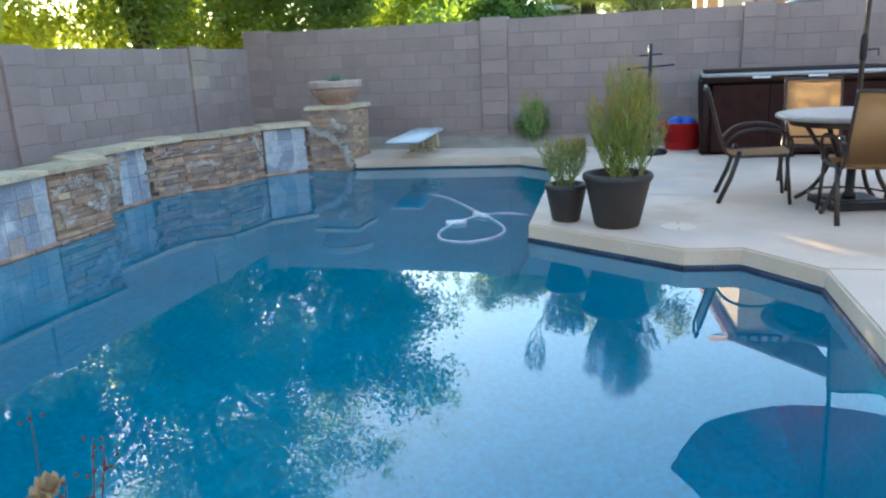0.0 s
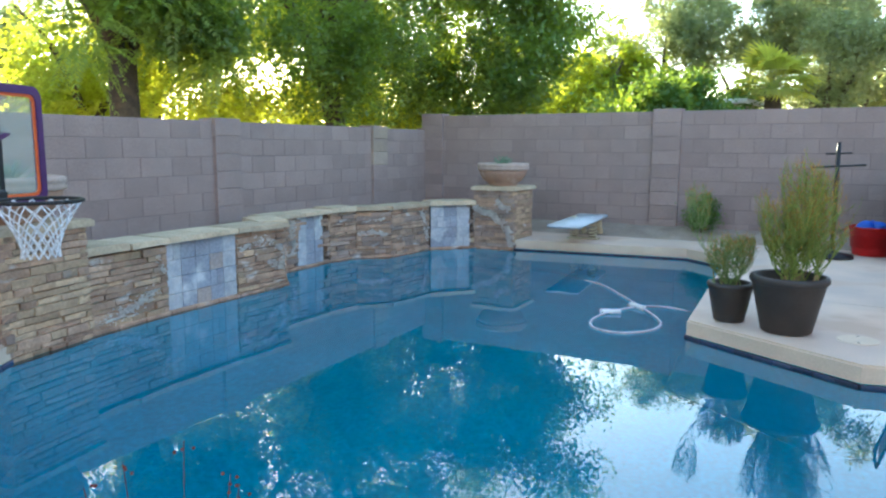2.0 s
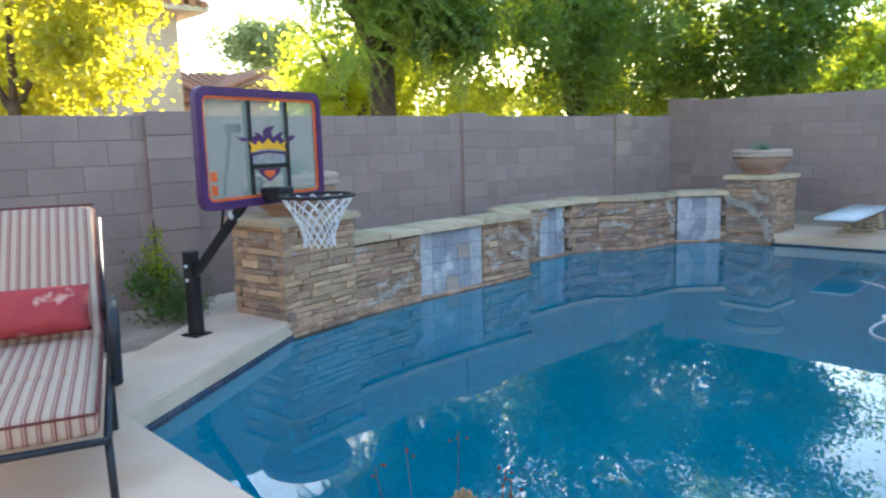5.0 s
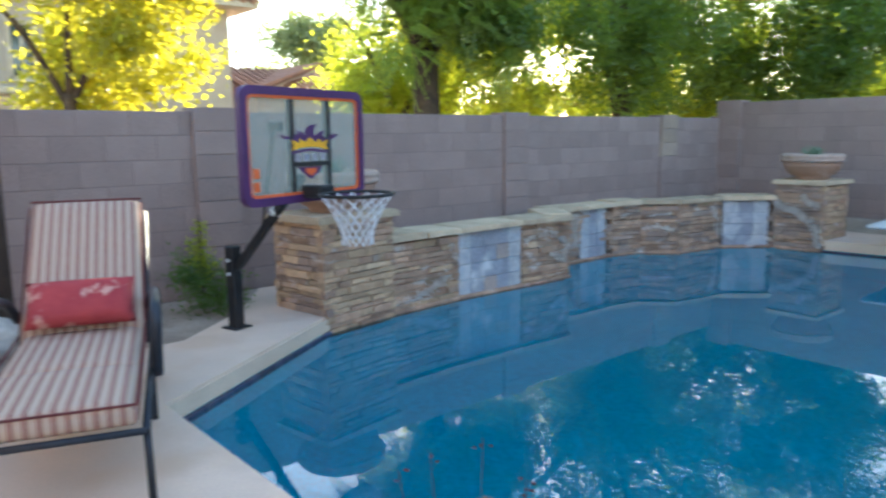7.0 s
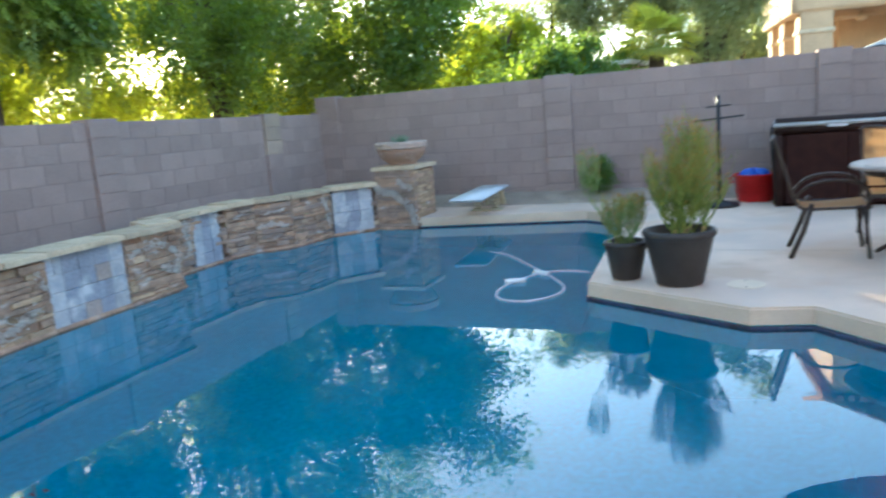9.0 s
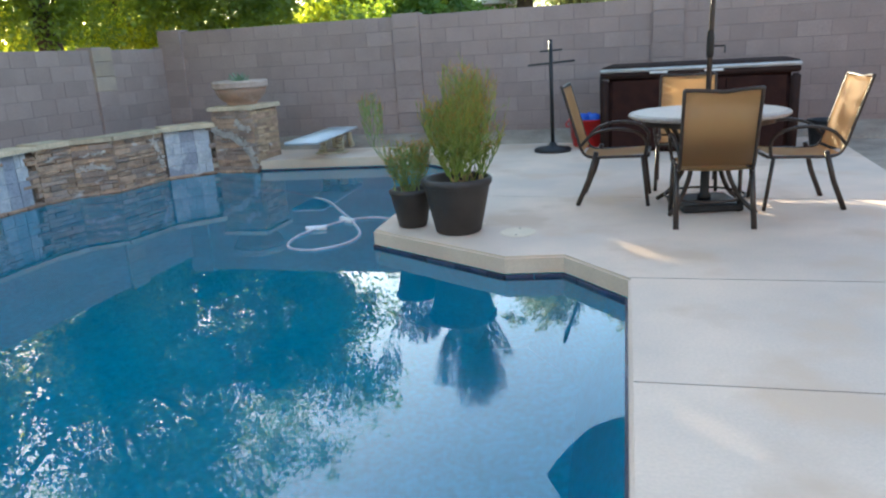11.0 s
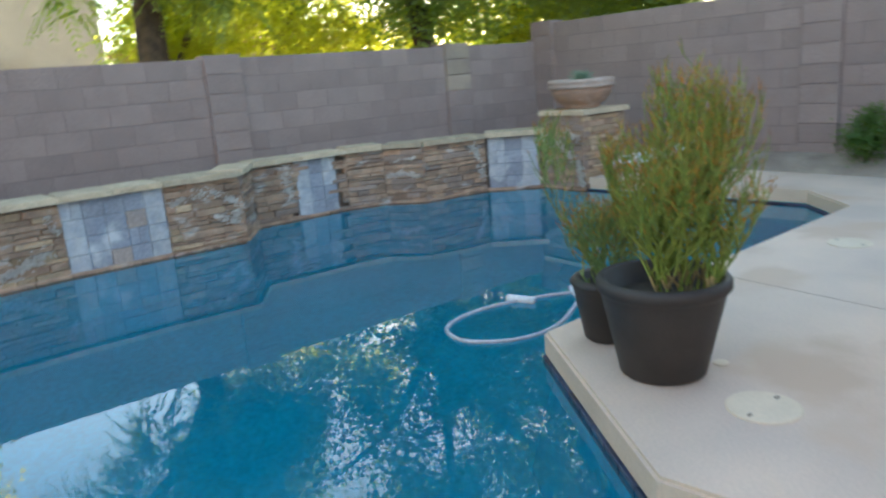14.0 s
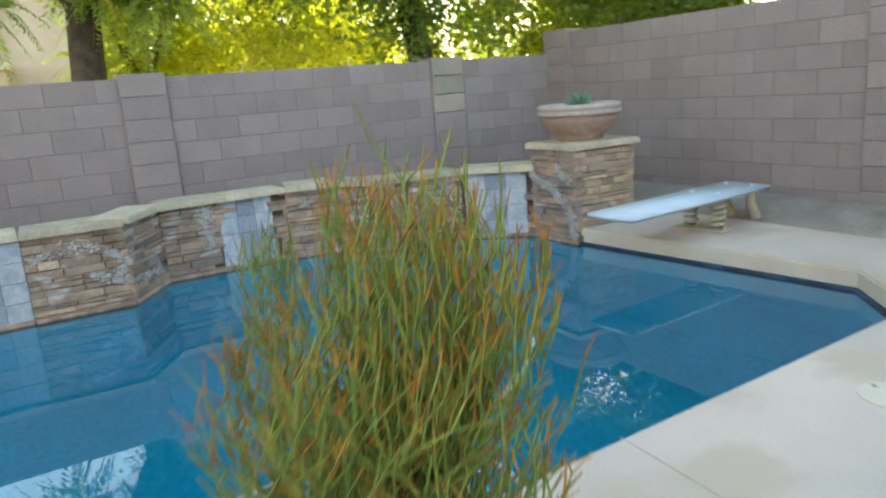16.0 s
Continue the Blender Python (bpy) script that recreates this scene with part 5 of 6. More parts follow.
for k, (x, y, s) in enumerate(((-6.05, -0.10, 0.20), (-6.30, -0.45, 0.24), (-5.75, -0.25, 0.15), (-6.0, 0.35, 0.10), (-5.8, -0.75, 0.17), (-6.45, 0.5, 0.12))):
    bm = bmesh.new()
    bmesh.ops.create_icosphere(bm, subdivisions=3, radius=s)
    for v in bm.verts:
        v.co *= 1 + 0.35 * noise.noise(v.co * 5 + Vector((k * 9, 0, 0))) + 0.08 * noise.noise(v.co * 22)
        v.co.z *= 0.75
    tagged(new("rock", mesh_of(bm, "rock", ROCK, True)), "pale rounded landscaping rock on gravel", "rock", "rocks by the wall").matrix_basis = pose(x, y, s * 0.55 - 0.035)


# deck spots lit to fit the camera's view by leaving leaves out: middle, half length along the sun, half width
LIT_SPOTS = ((0.60, 4.36, 0.50, 0.10), (-1.36, 4.90, 0.14, 0.10))


def shades_lit_spot(p):
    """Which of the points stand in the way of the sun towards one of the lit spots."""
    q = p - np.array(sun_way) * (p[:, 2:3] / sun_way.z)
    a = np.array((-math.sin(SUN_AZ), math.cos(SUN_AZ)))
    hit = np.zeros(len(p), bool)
    for x, y, half, wide in LIT_SPOTS:
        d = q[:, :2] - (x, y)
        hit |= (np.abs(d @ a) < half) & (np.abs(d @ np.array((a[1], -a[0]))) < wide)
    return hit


def leaf_cloud(name, blobs, n, size, seed, aspect=0.42, droop=0.0, clumps=26, tight=0.16, base=(0, 0, 0)):
    """Many small folded leaves gathered in clumps inside the blobs (x, y, z, rx, ry, rz)."""
    g = np.random.default_rng(seed)
    b = np.array(blobs, float)
    vol = b[:, 3] * b[:, 4] * b[:, 5]
    per = np.maximum(3, (clumps * len(b) * vol / vol.sum()).astype(int))
    cs, sc = [], []
    for row, k in zip(b, per):
        d = g.normal(size=(k, 3))
        d /= np.linalg.norm(d, axis=1)[:, None]
        rad = g.random((k, 1)) ** 0.45
        cs.append(row[:3] + d * rad * row[3:6])
        sc.append(np.repeat(row[3:6].mean() * tight * 1.9, k))
    cs, sc = np.concatenate(cs), np.concatenate(sc)
    pick = g.integers(0, len(cs), n)
    p = cs[pick] + g.normal(size=(n, 3)) * (sc[pick] * g.uniform(0.5, 1.2, n))[:, None]
    # drop the leaves that would shade the chosen deck spots
    p = p[~shades_lit_spot(p + base)]
    n = len(p)
    axis = g.normal(size=(n, 3)) + np.array((0, 0, -droop))
    axis /= np.linalg.norm(axis, axis=1)[:, None]
    side = np.cross(axis, g.normal(size=(n, 3)))
    side /= np.linalg.norm(side, axis=1)[:, None] + 1e-9
    L = (size * g.uniform(0.6, 1.35, n))[:, None]
    w = L * aspect
    up = np.cross(axis, side) * L * 0.12
    v = np.stack((p, p + axis * L * 0.45 + side * w * 0.5 + up, p + axis * L, p + axis * L * 0.45 - side * w * 0.5 + up), 1).reshape(-1, 3)
    return quads(name, v)


def quads(name, v):
    """A mesh of separate four-cornered leaves from their corner points."""
    n = len(v) // 4
    me = bpy.data.meshes.new(name)
    me.vertices.add(4 * n)
    me.vertices.foreach_set("co", v.ravel())
    me.loops.add(4 * n)
    me.loops.foreach_set("vertex_index", np.arange(4 * n, dtype=np.int32))
    me.polygons.add(n)
    me.polygons.foreach_set("loop_start", np.arange(0, 4 * n, 4, dtype=np.int32))
    me.update(calc_edges=True)
    me.validate()
    return me


def frond_cloud(name, blobs, n, length, seed, leaflets=12, droop=0.5):
    """Feathery sprays inside the blobs: each an arching stalk with leaflets in pairs."""
    g = np.random.default_rng(seed)
    b = np.array(blobs, float)
    row = b[g.choice(len(b), n, p=(b[:, 3] * b[:, 4]) / (b[:, 3] * b[:, 4]).sum())]
    d = g.normal(size=(n, 3))
    d /= np.linalg.norm(d, axis=1)[:, None]
    p = row[:, :3] + d * g.random((n, 1)) ** 0.4 * row[:, 3:6]
    axis = d * (1, 1, 0.35) + g.normal(size=(n, 3)) * 0.35
    axis /= np.linalg.norm(axis, axis=1)[:, None]
    side = np.cross(axis, (0, 0, 1.0)) + g.normal(size=(n, 3)) * 0.2
    side /= np.linalg.norm(side, axis=1)[:, None]
    L = length * g.uniform(0.6, 1.3, n)[:, None]
    down = np.array((0, 0, -1.0))
    out = []
    for u in np.linspace(0.12, 1.0, leaflets):
        at = p + axis * L * u + down * L * droop * u * u
        along = axis + down * 2 * droop * u
        along /= np.linalg.norm(along, axis=1)[:, None]
        for s in (-1, 1):
            way = side * s + along * 0.55 + down * 0.35 + g.normal(size=(n, 3)) * 0.12
            way /= np.linalg.norm(way, axis=1)[:, None]
            k = L * 0.30 * (1.05 - 0.55 * u)
            w = along * k * 0.17
            out.append(np.stack((at, at + way * k * 0.5 + w, at + way * k, at + way * k * 0.5 - w), 1))
    return quads(name, np.concatenate(out).reshape(-1, 3))


def crown(name, parent, material, *args, label="", **kw):
    if "leaflets" in kw:
        ob = new(name, frond_cloud(name, *args, **kw))
    else:
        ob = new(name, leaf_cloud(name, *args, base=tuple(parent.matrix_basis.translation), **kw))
    ob.data.materials.append(material)
    ob.parent = parent
    if label:
        tagged(ob, label)
    return ob


def blobs_in(c, rad, k, size, seed, low=-1.0):
    """k blobs spread unevenly through an ellipsoid round c."""
    r = random.Random(seed)
    out = []
    while len(out) < k:
        u = Vector((r.uniform(-1, 1), r.uniform(-1, 1), r.uniform(low, 1)))
        if u.length < 1:
            s = size * r.uniform(0.6, 1.25)
            out.append((c[0] + u.x * rad[0], c[1] + u.y * rad[1], c[2] + u.z * rad[2], s, s, s * 0.8))
    return out


def tree(name, label, base, trunk_r, fork, limbs, crowns, lean=(0, 0), group=""):
    """Tapered trunk from base to the fork's height, limbs to given points (relative), leaf clouds."""
    t = thing(name, label, "tree", pose(base[0], base[1], -0.035), group)
    f = Vector((lean[0], lean[1], fork))
    part("trunk", bar(curved([(0, 0, -0.1), (lean[0] * 0.3 + 0.05, lean[1] * 0.3, fork * 0.4), f], 5), trunk_r, 12, trunk_r * 0.75), BARK, t, "", True)
    for e in limbs:
        e = Vector(e)
        mid = f + (e - f) * 0.5 + Vector((0, 0, 0.12 * (e - f).length))
        part("limb", bar(curved([f - Vector((0, 0, 0.15)), mid, e], 4), trunk_r * 0.55, 8, trunk_r * 0.12), BARK, t, "", True)
    for i, (m, blobs, n, size, kw) in enumerate(crowns):
        crown("crown", t, m, blobs, n, size, len(name) * 31 + i * 7 + int(abs(base[0] * 13)), **kw)
    return t


sh = thing("shrub", "low green shrub with a yellow-green shoot by the wall", "shrub", pose(-6.25, 1.42, -0.035))
crown("foliage", sh, LEAF_BRIGHT, [(0, 0, 0.20, 0.26, 0.26, 0.18), (-0.1, -0.05, 0.35, 0.16, 0.16, 0.2), (0.15, 0.1, 0.12, 0.22, 0.2, 0.1)], 2600, 0.035, 91, clumps=30)
crown("shoot", sh, LEAF_LIME, [(0, 0, 0.62, 0.06, 0.06, 0.22), (-0.03, 0.02, 0.45, 0.10, 0.10, 0.16)], 420, 0.04, 92, clumps=20, label="tall yellow-green shoot")
part("stem", bar([(0, 0, 0), (0, 0, 0.8)], 0.008, 6), BARK, sh)
sh2 = thing("shrub", "small round green shrub at the foot of the block wall", "shrub", pose(-2.16, 10.02, 0.08))
crown("foliage", sh2, LEAF_BRIGHT, [(0, 0, 0.22, 0.24, 0.20, 0.20), (0.05, 0, 0.44, 0.16, 0.14, 0.13)], 3600, 0.035, 93, clumps=30)
part("stem", bar([(0, 0, -0.02), (0, 0, 0.35)], 0.01, 6), BARK, sh2)

# ---- trees beyond the walls ----
tree("pepper_tree", "feathery pepper tree with a dark trunk behind the wall", (-8.15, 5.20), 0.21, 2.5,
     [(-0.5, -0.9, 3.9), (0.9, 0.9, 4.2), (0.2, -0.2, 5.0), (0.4, -1.0, 3.3), (-0.6, 1.1, 4.0)],
     [(LEAF_FEATHER, blobs_in((0.1, 0.15, 4.4), (1.3, 0.85, 1.8), 12, 0.52, 1) + [(0.6, -0.75, 2.6, 0.35, 0.3, 0.4), (0.8, 0.8, 2.5, 0.35, 0.35, 0.4), (0.3, 1.1, 3.1, 0.45, 0.4, 0.5), (0.9, -0.3, 3.2, 0.5, 0.45, 0.5)], 1750, 0.40, dict(leaflets=13, droop=0.5)),
      (LEAF_FEATHER, blobs_in((0.1, -0.4, 5.7), (1.5, 2.4, 1.5), 16, 0.62, 44) + [(0.3, -1.5, 3.7, 0.6, 0.6, 0.45), (0.2, -0.9, 3.4, 0.6, 0.6, 0.5), (0.1, -2.0, 4.2, 0.6, 0.6, 0.5)], 2000, 0.42, dict(leaflets=12, droop=0.5))
      ],
     lean=(-0.1, 0.15))
tree("pepper_tree", "yellow-green backlit tree behind the wall", (-9.9, 6.1), 0.12, 1.7,
     [(0.5, 0.8, 3.0), (-0.5, -0.7, 3.2)],
     [(LEAF_LIME, blobs_in((0, 0.0, 2.1), (0.7, 0.8, 0.6), 8, 0.40, 4), 420, 0.34, dict(leaflets=11, droop=0.4))])
tree("golden_tree", "small tree with sunlit yellow leaves behind the wall", (-9.7, 1.35), 0.09, 1.9,
     [(0.4, 0.9, 3.0), (-0.3, -0.9, 3.1), (0.2, 0.1, 3.9)],
     [(LEAF_GOLD, blobs_in((0, 0.0, 3.1), (1.0, 1.6, 1.7), 18, 0.48, 6), 17000, 0.085, dict(aspect=0.7, clumps=22, tight=0.2))])
tree("large_tree", "large dense broadleaf tree with gaps of light", (-7.75, 9.2), 0.20, 2.6,
     [(-0.9, -1.8, 4.6), (1.0, 1.2, 5.0), (0.2, -0.5, 6.4), (1.4, -1.4, 4.4), (-0.5, 1.8, 4.8)],
     # the last four blobs are added to block the sun from deck and pool
     [(LEAF_DARK, blobs_in((-0.2, -0.4, 5.2), (2.2, 3.1, 3.6), 34, 0.72, 8) + [(0.2, 2.3, 3.6, 0.8, 0.8, 0.9), (-0.6, 3.2, 4.4, 0.8, 0.8, 0.8), (0.5, 1.8, 5.0, 0.8, 0.8, 0.8), (-0.1, 2.7, 2.7, 0.7, 0.8, 0.7)], 35000, 0.088, dict(aspect=0.5, clumps=22, tight=0.14)),
      (LEAF_DARK, blobs_in((-0.2, -0.6, 7.6), (1.9, 2.9, 1.9), 20, 0.8, 45), 20000, 0.10, dict(aspect=0.5, clumps=18, tight=0.15)),
      (LEAF_DARK, blobs_in((0.35, -1.3, 2.7), (0.5, 2.6, 0.8), 12, 0.45, 43), 8000, 0.085, dict(aspect=0.5, clumps=16, tight=0.16)),
      # this lime share stands for leaves with sun shining through
      (LEAF_LIME, blobs_in((-1.2, -0.6, 3.4), (1.2, 3.0, 1.8), 14, 0.6, 9), 18000, 0.085, dict(aspect=0.5, clumps=18, tight=0.16)),
      (LEAF_DARK, blobs_in((0.3, -1.0, 4.7), (1.5, 3.2, 2.2), 30, 0.55, 41), 9000, 0.085, dict(aspect=0.5, clumps=18, tight=0.16))], lean=(-0.25, -0.2))
tree("broadleaf_tree", "yellow-green tree behind the large tree", (-11.6, 8.6), 0.15, 2.2,
     [(0.5, 1.2, 3.6), (-0.5, -1.2, 3.6)],
     [(LEAF_LIME, blobs_in((0, 0, 3.4), (1.6, 2.8, 2.4), 18, 0.75, 12), 15000, 0.10, dict(aspect=0.55, clumps=18, tight=0.16))])
tree("broadleaf_tree", "yellow-green tree beyond the wall corner", (-10.2, 13.4), 0.16, 2.4,
     [(0.8, 1.0, 4.0), (-0.8, -1.0, 4.0)],
     [(LEAF_LIME, blobs_in((0, 0, 4.0), (2.4, 2.4, 3.0), 22, 0.8, 14), 30000, 0.11, dict(aspect=0.55, clumps=20)),
      (LEAF_DARK, blobs_in((1.0, -1.2, 4.6), (2.2, 2.0, 2.6), 14, 0.8, 15), 14000, 0.12, dict(aspect=0.55, clumps=14))])
tree("ficus_tree", "tall dense dark green tree behind the back wall", (-6.3, 12.9), 0.20, 2.0,
     [(0.8, 0.3, 4.0), (-0.9, 0.2, 4.4), (0, 0, 5.2)],
     # the last three blobs are added to keep stray sun off the deck
     [(LEAF_DARK, blobs_in((-0.1, 0, 4.3), (2.0, 1.5, 3.4), 36, 0.78, 17) + [(-1.5, -0.1, 3.9, 0.7, 0.7, 0.8), (-0.5, -0.6, 3.1, 0.6, 0.6, 0.7), (-1.0, -0.3, 4.6, 0.7, 0.7, 0.7)], 46000, 0.095, dict(aspect=0.5, clumps=20, tight=0.15))])
tree("citrus_bush", "bright green rounded bush above the back wall", (-3.05, 13.2), 0.09, 1.2,
     [(0.3, 0, 2.0), (-0.4, 0, 2.0)],
     [(LEAF_BRIGHT, blobs_in((0, 0, 1.9), (1.0, 0.8, 0.95), 14, 0.48, 19), 18000, 0.095, dict(aspect=0.5, clumps=18))])
tree("ficus_tree", "yellow-green leafy tree between larger trees", (-5.6, 17.0), 0.14, 2.0,
     [(0.5, 0, 3.5), (-0.6, 0, 3.5)],
     [(LEAF_LIME, blobs_in((0, 0, 2.6), (1.4, 1.2, 1.2), 14, 0.6, 21), 18000, 0.15, dict(aspect=0.5, clumps=15))])
for k, (x, y, h) in enumerate(((-4.6, 18.6, 4.0), (-2.6, 19.3, 4.3), (-0.8, 17.6, 3.9))):
    tree("olive_tree", "airy grey-green olive tree with several trunks", (x, y), 0.14, 1.6,
         [(0.9, 0, 3.4), (-0.9, 0.2, 3.6), (0.2, -0.4, 4.2), (-0.3, 0.4, 3.0)],
         [(LEAF_OLIVE, blobs_in((0, 0, h), (1.6, 1.3, 1.9), 20, 0.66, 23 + k), 20000, 0.12, dict(aspect=0.30, droop=0.5, clumps=16, tight=0.12))], group="olive trees beyond the wall")
tree("olive_tree", "tall blue-green tree beside the neighbour house", (0.2, 29.0), 0.16, 2.4,
     [(0.7, 0, 4.0), (-0.7, 0, 4.2)],
     [(LEAF_OLIVE, blobs_in((-0.6, 0, 4.0), (1.8, 1.6, 3.2), 20, 0.9, 29), 22000, 0.19, dict(aspect=0.35, clumps=14))])
tree("distant_tree", "hazy grey-green tree in the distance", (-33.0, 18.5), 0.25, 3.0,
     [(1.5, 0.5, 5), (-1.2, -0.8, 5)],
     [(LEAF_OLIVE, blobs_in((0, 0, 4.8), (2.4, 3.0, 2.2), 16, 1.0, 31), 9000, 0.30, dict(aspect=0.4, clumps=14))])

# hedges that fill the view just over the walls
for x, y, rx, ry, z, m, sd_, lb in ((-10.6, 6.3, 0.8, 1.6, 1.7, LEAF_LIME, 201, "yellow-green hedge behind the side wall"), (-10.0, 9.6, 0.9, 1.8, 1.8, LEAF_LIME, 202, "yellow-green hedge behind the side wall"),
                             (-9.0, 12.2, 1.2, 1.2, 1.9, LEAF_LIME, 203, "yellow-green hedge by the wall corner"), (-5.6, 12.0, 1.6, 0.6, 1.7, LEAF_DARK, 204, "dark green hedge behind the back wall"), (-3.4, 15.5, 1.6, 0.8, 1.9, LEAF_BRIGHT, 205, "bright green hedge behind the back wall"), (-1.6, 20.6, 1.8, 0.6, 1.6, LEAF_OLIVE, 206, "grey-green hedge beyond the back wall")):
    hd = thing("hedge", lb, "hedge", pose(x, y, -0.035))
    crown("foliage", hd, m, blobs_in((0, 0, z), (rx, ry, 1.0), 12, 0.5, sd_), 7000, 0.10, sd_, clumps=14, aspect=0.5)
    part("stem", bar([(0, 0, 0), (0, 0, 1.5)], 0.05, 8, 0.03), BARK, hd)

# fan palm
pm = thing("fan_palm", "short fan palm with bright green fronds beyond the wall", "palm", pose(-1.72, 15.4, -0.035))
part("trunk", bar([(0, 0, 0), (0.03, 0, 2.45)], 0.20, 12, 0.16), BARK, pm, "", True)
r = random.Random(77)
for k in range(26):
    a, el = k * 2.4, r.uniform(-0.25, 1.25)
    L = r.uniform(0.72, 1.0)
    m = Matrix.Translation((0.03, 0, 2.5)) @ Matrix.Rotation(a, 4, 'Z') @ Matrix.Rotation(-el, 4, 'Y')
    bm = bmesh.new()
    sweep(bm, [m @ Vector((0, 0, 0)), m @ Vector((L * 0.55, 0, 0.03))], 0.012, 4)
    for i in range(17):
        b = radians(-85 + 170 * i / 16)
        tip = Vector((L * 0.55 + math.cos(b) * L * 0.62, math.sin(b) * L * 0.62, -0.10 - 0.05 * r.random()))
        mid = Vector((L * 0.55 + math.cos(b) * L * 0.35, math.sin(b) * L * 0.35, 0.02))
        sd2 = Vector((-math.sin(b), math.cos(b), 0)) * 0.036
        q = [bm.verts.new(m @ p) for p in (Vector((L * 0.55, 0, 0.02)), mid + sd2, tip, mid - sd2)]
        bm.faces.new(q)
    part("frond", bm, LEAF_PALM, pm)

# far woods that close the view between the trees
bl = []
r = random.Random(99)
for k in range(46):
    a = radians(-75 + 190 * k / 45)
    d = r.uniform(55, 80)
    s = r.uniform(2.5, 4.5)
    bl.append((-math.sin(a) * d, math.cos(a) * d, s * 0.6, s * 1.4, s * 1.4, s * 0.9))
fw = new("far_woods", leaf_cloud("far_woods", bl, 42000, 0.75, 55, aspect=0.5, clumps=14))
fw.data.materials.append(LEAF_OLIVE)
tagged(fw, "distant belt of hazy green trees", "woods", "", "stuff")

# ---- neighbour houses ----
def window(parent, c, w, h, axis):
    """axis 'x': the wall faces +x; 'y': it faces -y."""
    rz = 90 if axis == 'x' else 0
    wdw = part("window", boxed((0, 0, 0), (w, 0.05, h)), DARK_GLASS, parent, "dark glazed window", False, pose(*c, 0, 0, rz))
    for x, z, sx, sz in ((0, h / 2, w + 0.16, 0.09), (0, -h / 2, w + 0.16, 0.12), (-w / 2, 0, 0.09, h), (w / 2, 0, 0.09, h), (0, 0, 0.05, h)):
        part("frame", boxed((x, -0.03, z), (sx, 0.09, sz), 0, 0.006), TRIM, wdw)


def tiled_slope(parent, a, b, up, rows_n=10):
    """A roof slope of curved tiles: eave from a to b, rising by the vector up."""
    a, b, up = Vector(a), Vector(b), Vector(up)
    d = (b - a)
    k = int(d.length / 0.30)
    nrm = d.cross(up).normalized()
    bm = bmesh.new()
    for i in range(k):
        p = a + d * ((i + 0.5) / k)
        sweep(bm, [p + nrm * 0.03, p + up + nrm * 0.03], 0.10, 6, 0.08)
    q = [bm.verts.new(v) for v in (a, b, b + up, a + up)]
    bm.faces.new(q)
    q = [bm.verts.new(v - nrm * 0.12) for v in (a, b, b + up, a + up)]
    bm.faces.new(q[::-1])
    return part("roof_slope", bm, ROOF, parent, "clay barrel tiles")


h1 = thing("neighbor_house", "two-storey beige stucco house behind the trees", "house", pose(-19.0, 0, 0))
part("wall", boxed((-4, -1.0, 2.3), (8, 16.8, 4.75)), STUCCO_GREY, h1)
part("ledge", boxed((0.5, 0.2, 1.15), (1.0, 9.0, 2.35), 0, 0.03), STUCCO, h1, "low tan stucco bay")
part("ledge_cap", boxed((0.5, 0.2, 2.40), (1.12, 9.2, 0.16), 0, 0.02), TRIM, h1)
part("eave", boxed((-4, -1.0, 4.72), (9.2, 18.0, 0.14)), TRIM, h1)
tiled_slope(h1, (0.62, -10.0, 4.80), (0.62, 8.0, 4.80), (-4.6, 0, 1.5))
tiled_slope(h1, (0.62, 8.0, 4.80), (-8.6, 8.0, 4.80), (0, -4.5, 1.5))
for y, z, w, hh in ((4.0, 3.35, 1.3, 1.3), (2.6, 3.3, 0.5, 1.2), (-1.0, 3.2, 1.2, 1.1)):
    window(h1, (0.03, y, z), w, hh, 'x')
h1b = thing("neighbor_house", "low tan stucco wing with clay tile roof", "house", pose(-27.0, 13.0, 0))
part("wall", boxed((0, 0, 1.4), (6, 5, 2.9)), STUCCO, h1b)
tiled_slope(h1b, (3.3, -2.8, 2.85), (3.3, 2.8, 2.85), (-3.3, 0, 1.1))
tiled_slope(h1b, (-3.3, -2.8, 2.85), (3.3, -2.8, 2.85), (0, 2.8, 1.1))

h2 = thing("patio_house", "two-storey tan stucco house with a columned patio", "house", pose(1.32, 19.0, 0, 0, 0, 5))
part("wall", boxed((6.0, 6.0, 3.6), (9.0, 6.0, 7.2)), STUCCO, h2, "upper storey walls")
part("patio_back_wall", boxed((4.5, 4.0, 1.8), (9.0, 0.3, 3.7)), STUCCO, h2)
part("patio_ceiling", boxed((4.5, 2.0, 3.32), (9.2, 4.2, 0.2)), STUCCO, h2)
part("beam", boxed((4.5, 0.2, 3.60), (9.4, 0.5, 0.9), 0, 0.03), STUCCO, h2, "deep stucco beam")
part("beam", boxed((0.05, 2.42, 3.60), (0.5, 3.9, 0.9), 0, 0.03), STUCCO, h2)
for x, y in ((0.35, 0.25), (0.30, 2.1), (0.30, 3.9), (4.6, 0.25), (8.7, 0.25)):
    part("column", boxed((x, y, 1.57), (0.72, 0.6, 3.2), 0, 0.03), STUCCO, h2, "square stucco column")
    part("column_cap", boxed((x, y, 2.72), (0.80, 0.68, 0.10), 0, 0.02), TRIM, h2)
tiled_slope(h2, (-0.3, -0.3, 4.08), (9.6, -0.3, 4.08), (0, 3.4, 0.9))
tiled_slope(h2, (1.2, 2.7, 7.2), (11.0, 2.7, 7.2), (0, 3.4, 1.4))
tiled_slope(h2, (1.2, 9.3, 7.2), (1.2, 2.7, 7.2), (3.4, 0, 1.4))
for x in (3.4, 6.4):
    window(h2, (x, 2.97, 5.9), 1.1, 1.3, 'y')
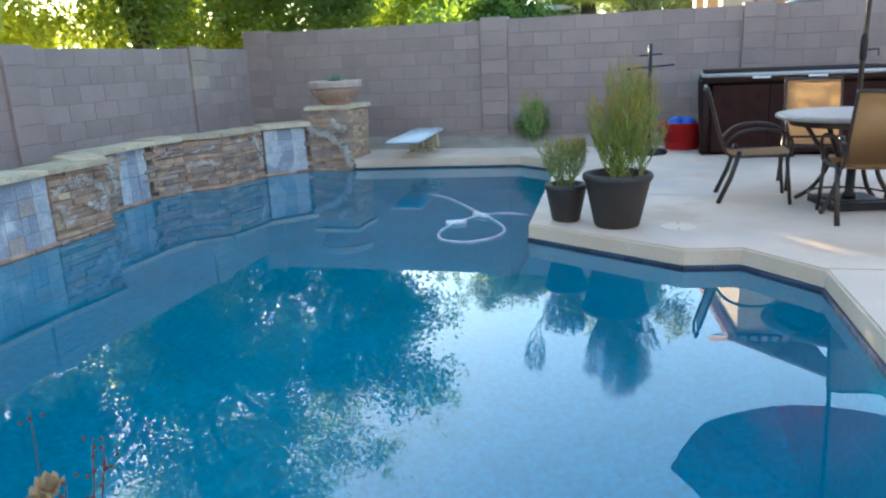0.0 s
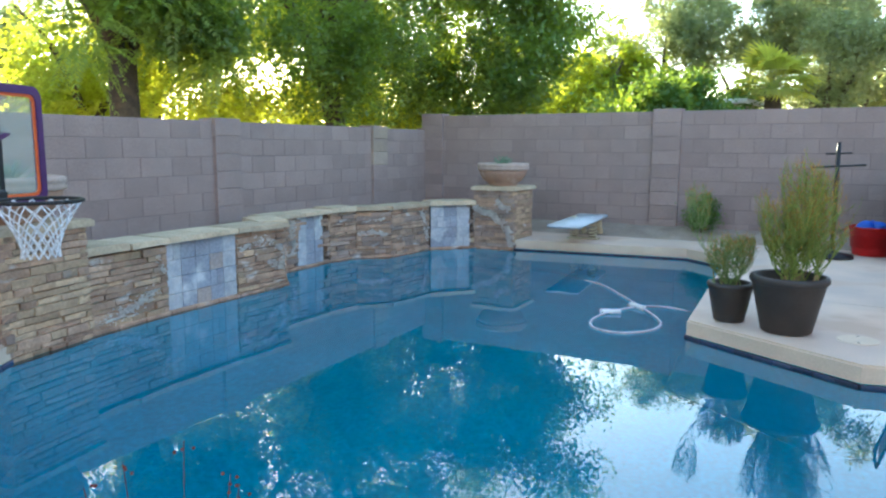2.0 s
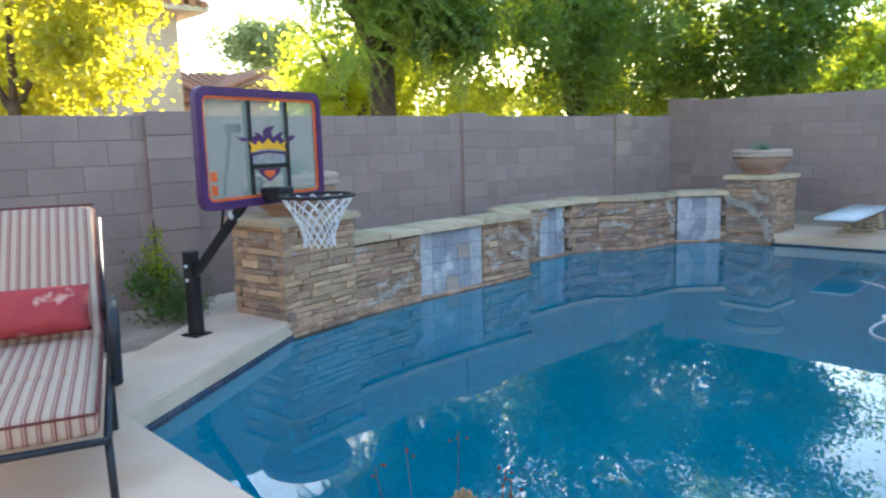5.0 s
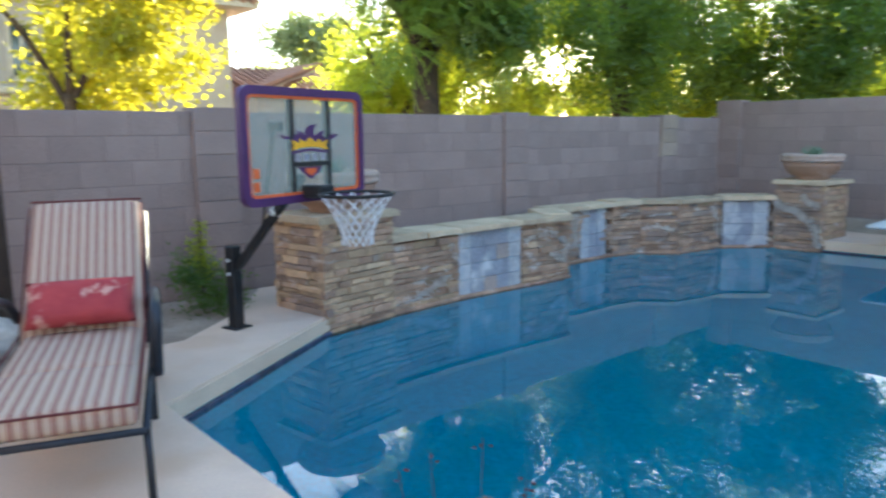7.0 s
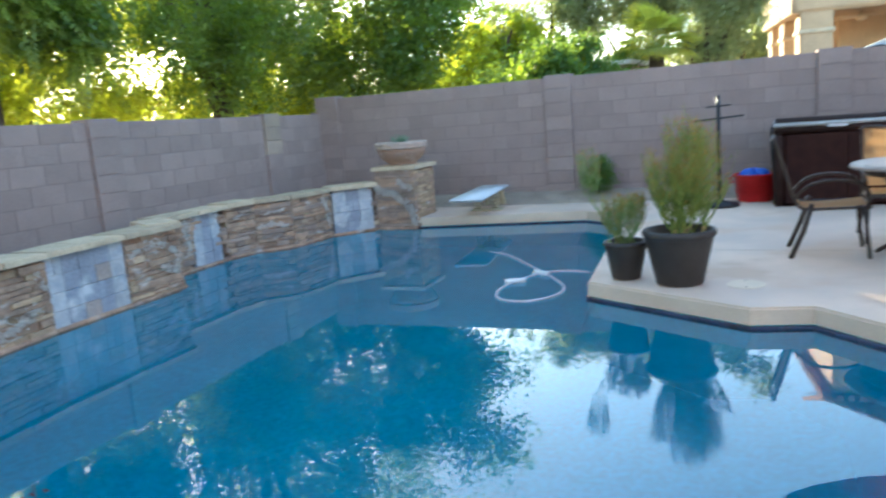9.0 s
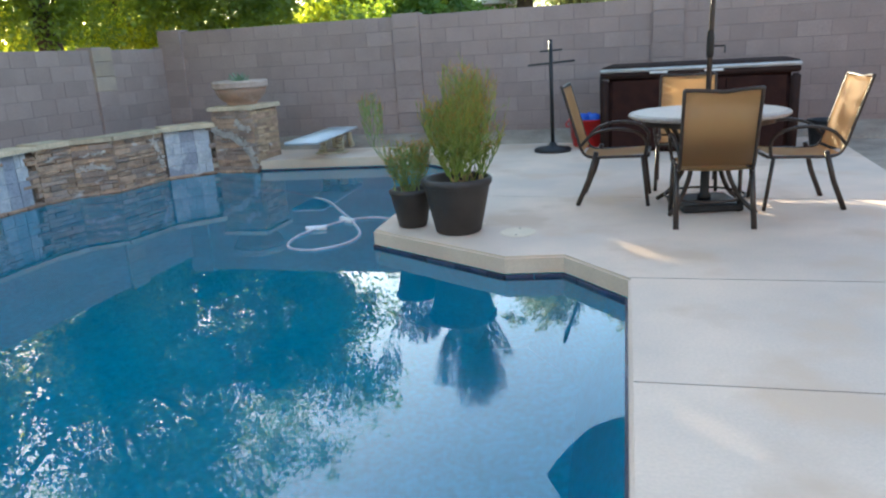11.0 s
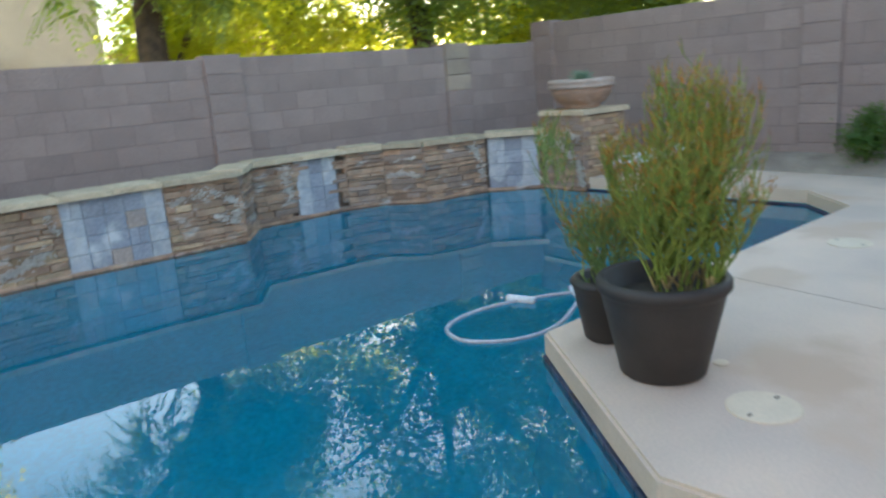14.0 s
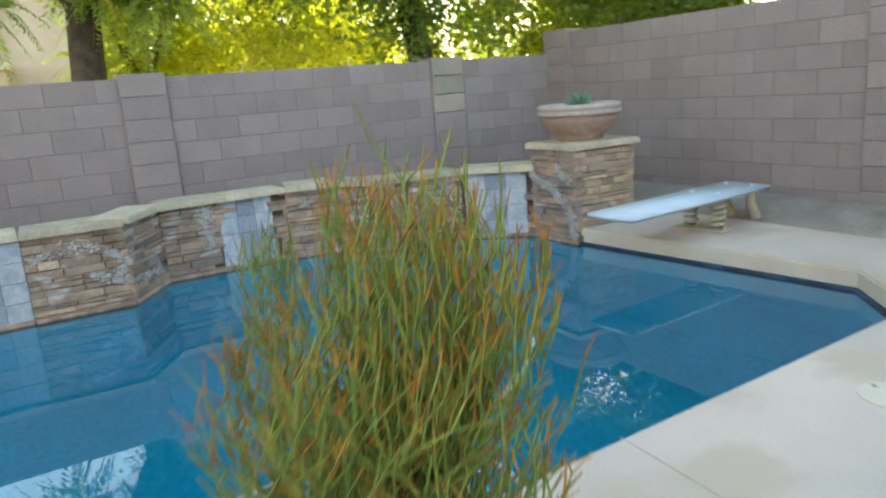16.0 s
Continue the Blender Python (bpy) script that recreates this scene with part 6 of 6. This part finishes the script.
fan = thing("ceiling_fan", "pale five-blade ceiling fan under the patio roof", "ceiling fan", pose(2.84, 20.6, 3.22))
part("rod", bar([(0, 0, 0.02), (0, 0, -0.10)], 0.02, 8), TRIM, fan)
part("motor", lathe([(0.05, -0.08), (0.13, -0.11), (0.13, -0.19), (0.07, -0.25)], 20), TRIM, fan, "", True)
for k in range(5):
    part("blade", boxed((0.45, 0, -0.15), (0.62, 0.15, 0.012), 0, 0.004), TRIM, fan, "", False, pose(0, 0, 0, 8, 0, 72 * k))

gz = thing("gazebo", "white two-tier canvas gazebo beyond the wall", "gazebo", pose(3.74, 15.4, -0.035))
def tier(bm, r0, z0, r1, z1, drop):
    lo = [bm.verts.new((sx * r0, sy * r0, z0)) for sx, sy in ((-1, -1), (1, -1), (1, 1), (-1, 1))]
    hi = [bm.verts.new((sx * r1, sy * r1, z1)) for sx, sy in ((-1, -1), (1, -1), (1, 1), (-1, 1))]
    va = [bm.verts.new((sx * r0, sy * r0, z0 - drop)) for sx, sy in ((-1, -1), (1, -1), (1, 1), (-1, 1))]
    for i in range(4):
        j = (i + 1) % 4
        bm.faces.new((lo[i], lo[j], hi[j], hi[i]))
        bm.faces.new((va[i], va[j], lo[j], lo[i]))
for nm, a in (("canopy", (1.76, 2.04, 0.45, 2.56, 0.14)), ("top_vent", (0.62, 2.52, 0.02, 2.86, 0.06))):
    bm = bmesh.new()
    tier(bm, *a)
    bmesh.ops.solidify(bm, geom=list(bm.faces), thickness=0.01)
    part(nm, bm, CANVAS, gz, "off-white canvas")
for sx in (-1, 1):
    for sy in (-1, 1):
        part("post", boxed((1.62 * sx, 1.62 * sy, 1.0), (0.08, 0.08, 2.0), 0, 0.005), BRONZE, gz)
sr = thing("garden_shed", "low shed with a pale roof edge above the wall", "shed", pose(-2.75, 15.6, -0.035, 0, 0, -8))
part("walls", boxed((0, 0, 1.1), (1.2, 1.2, 2.2)), STUCCO_GREY, sr)
part("roof", boxed((0, 0, 2.24), (1.5, 1.5, 0.09), 0, 0.02), CANVAS, sr, "pale flat roof")
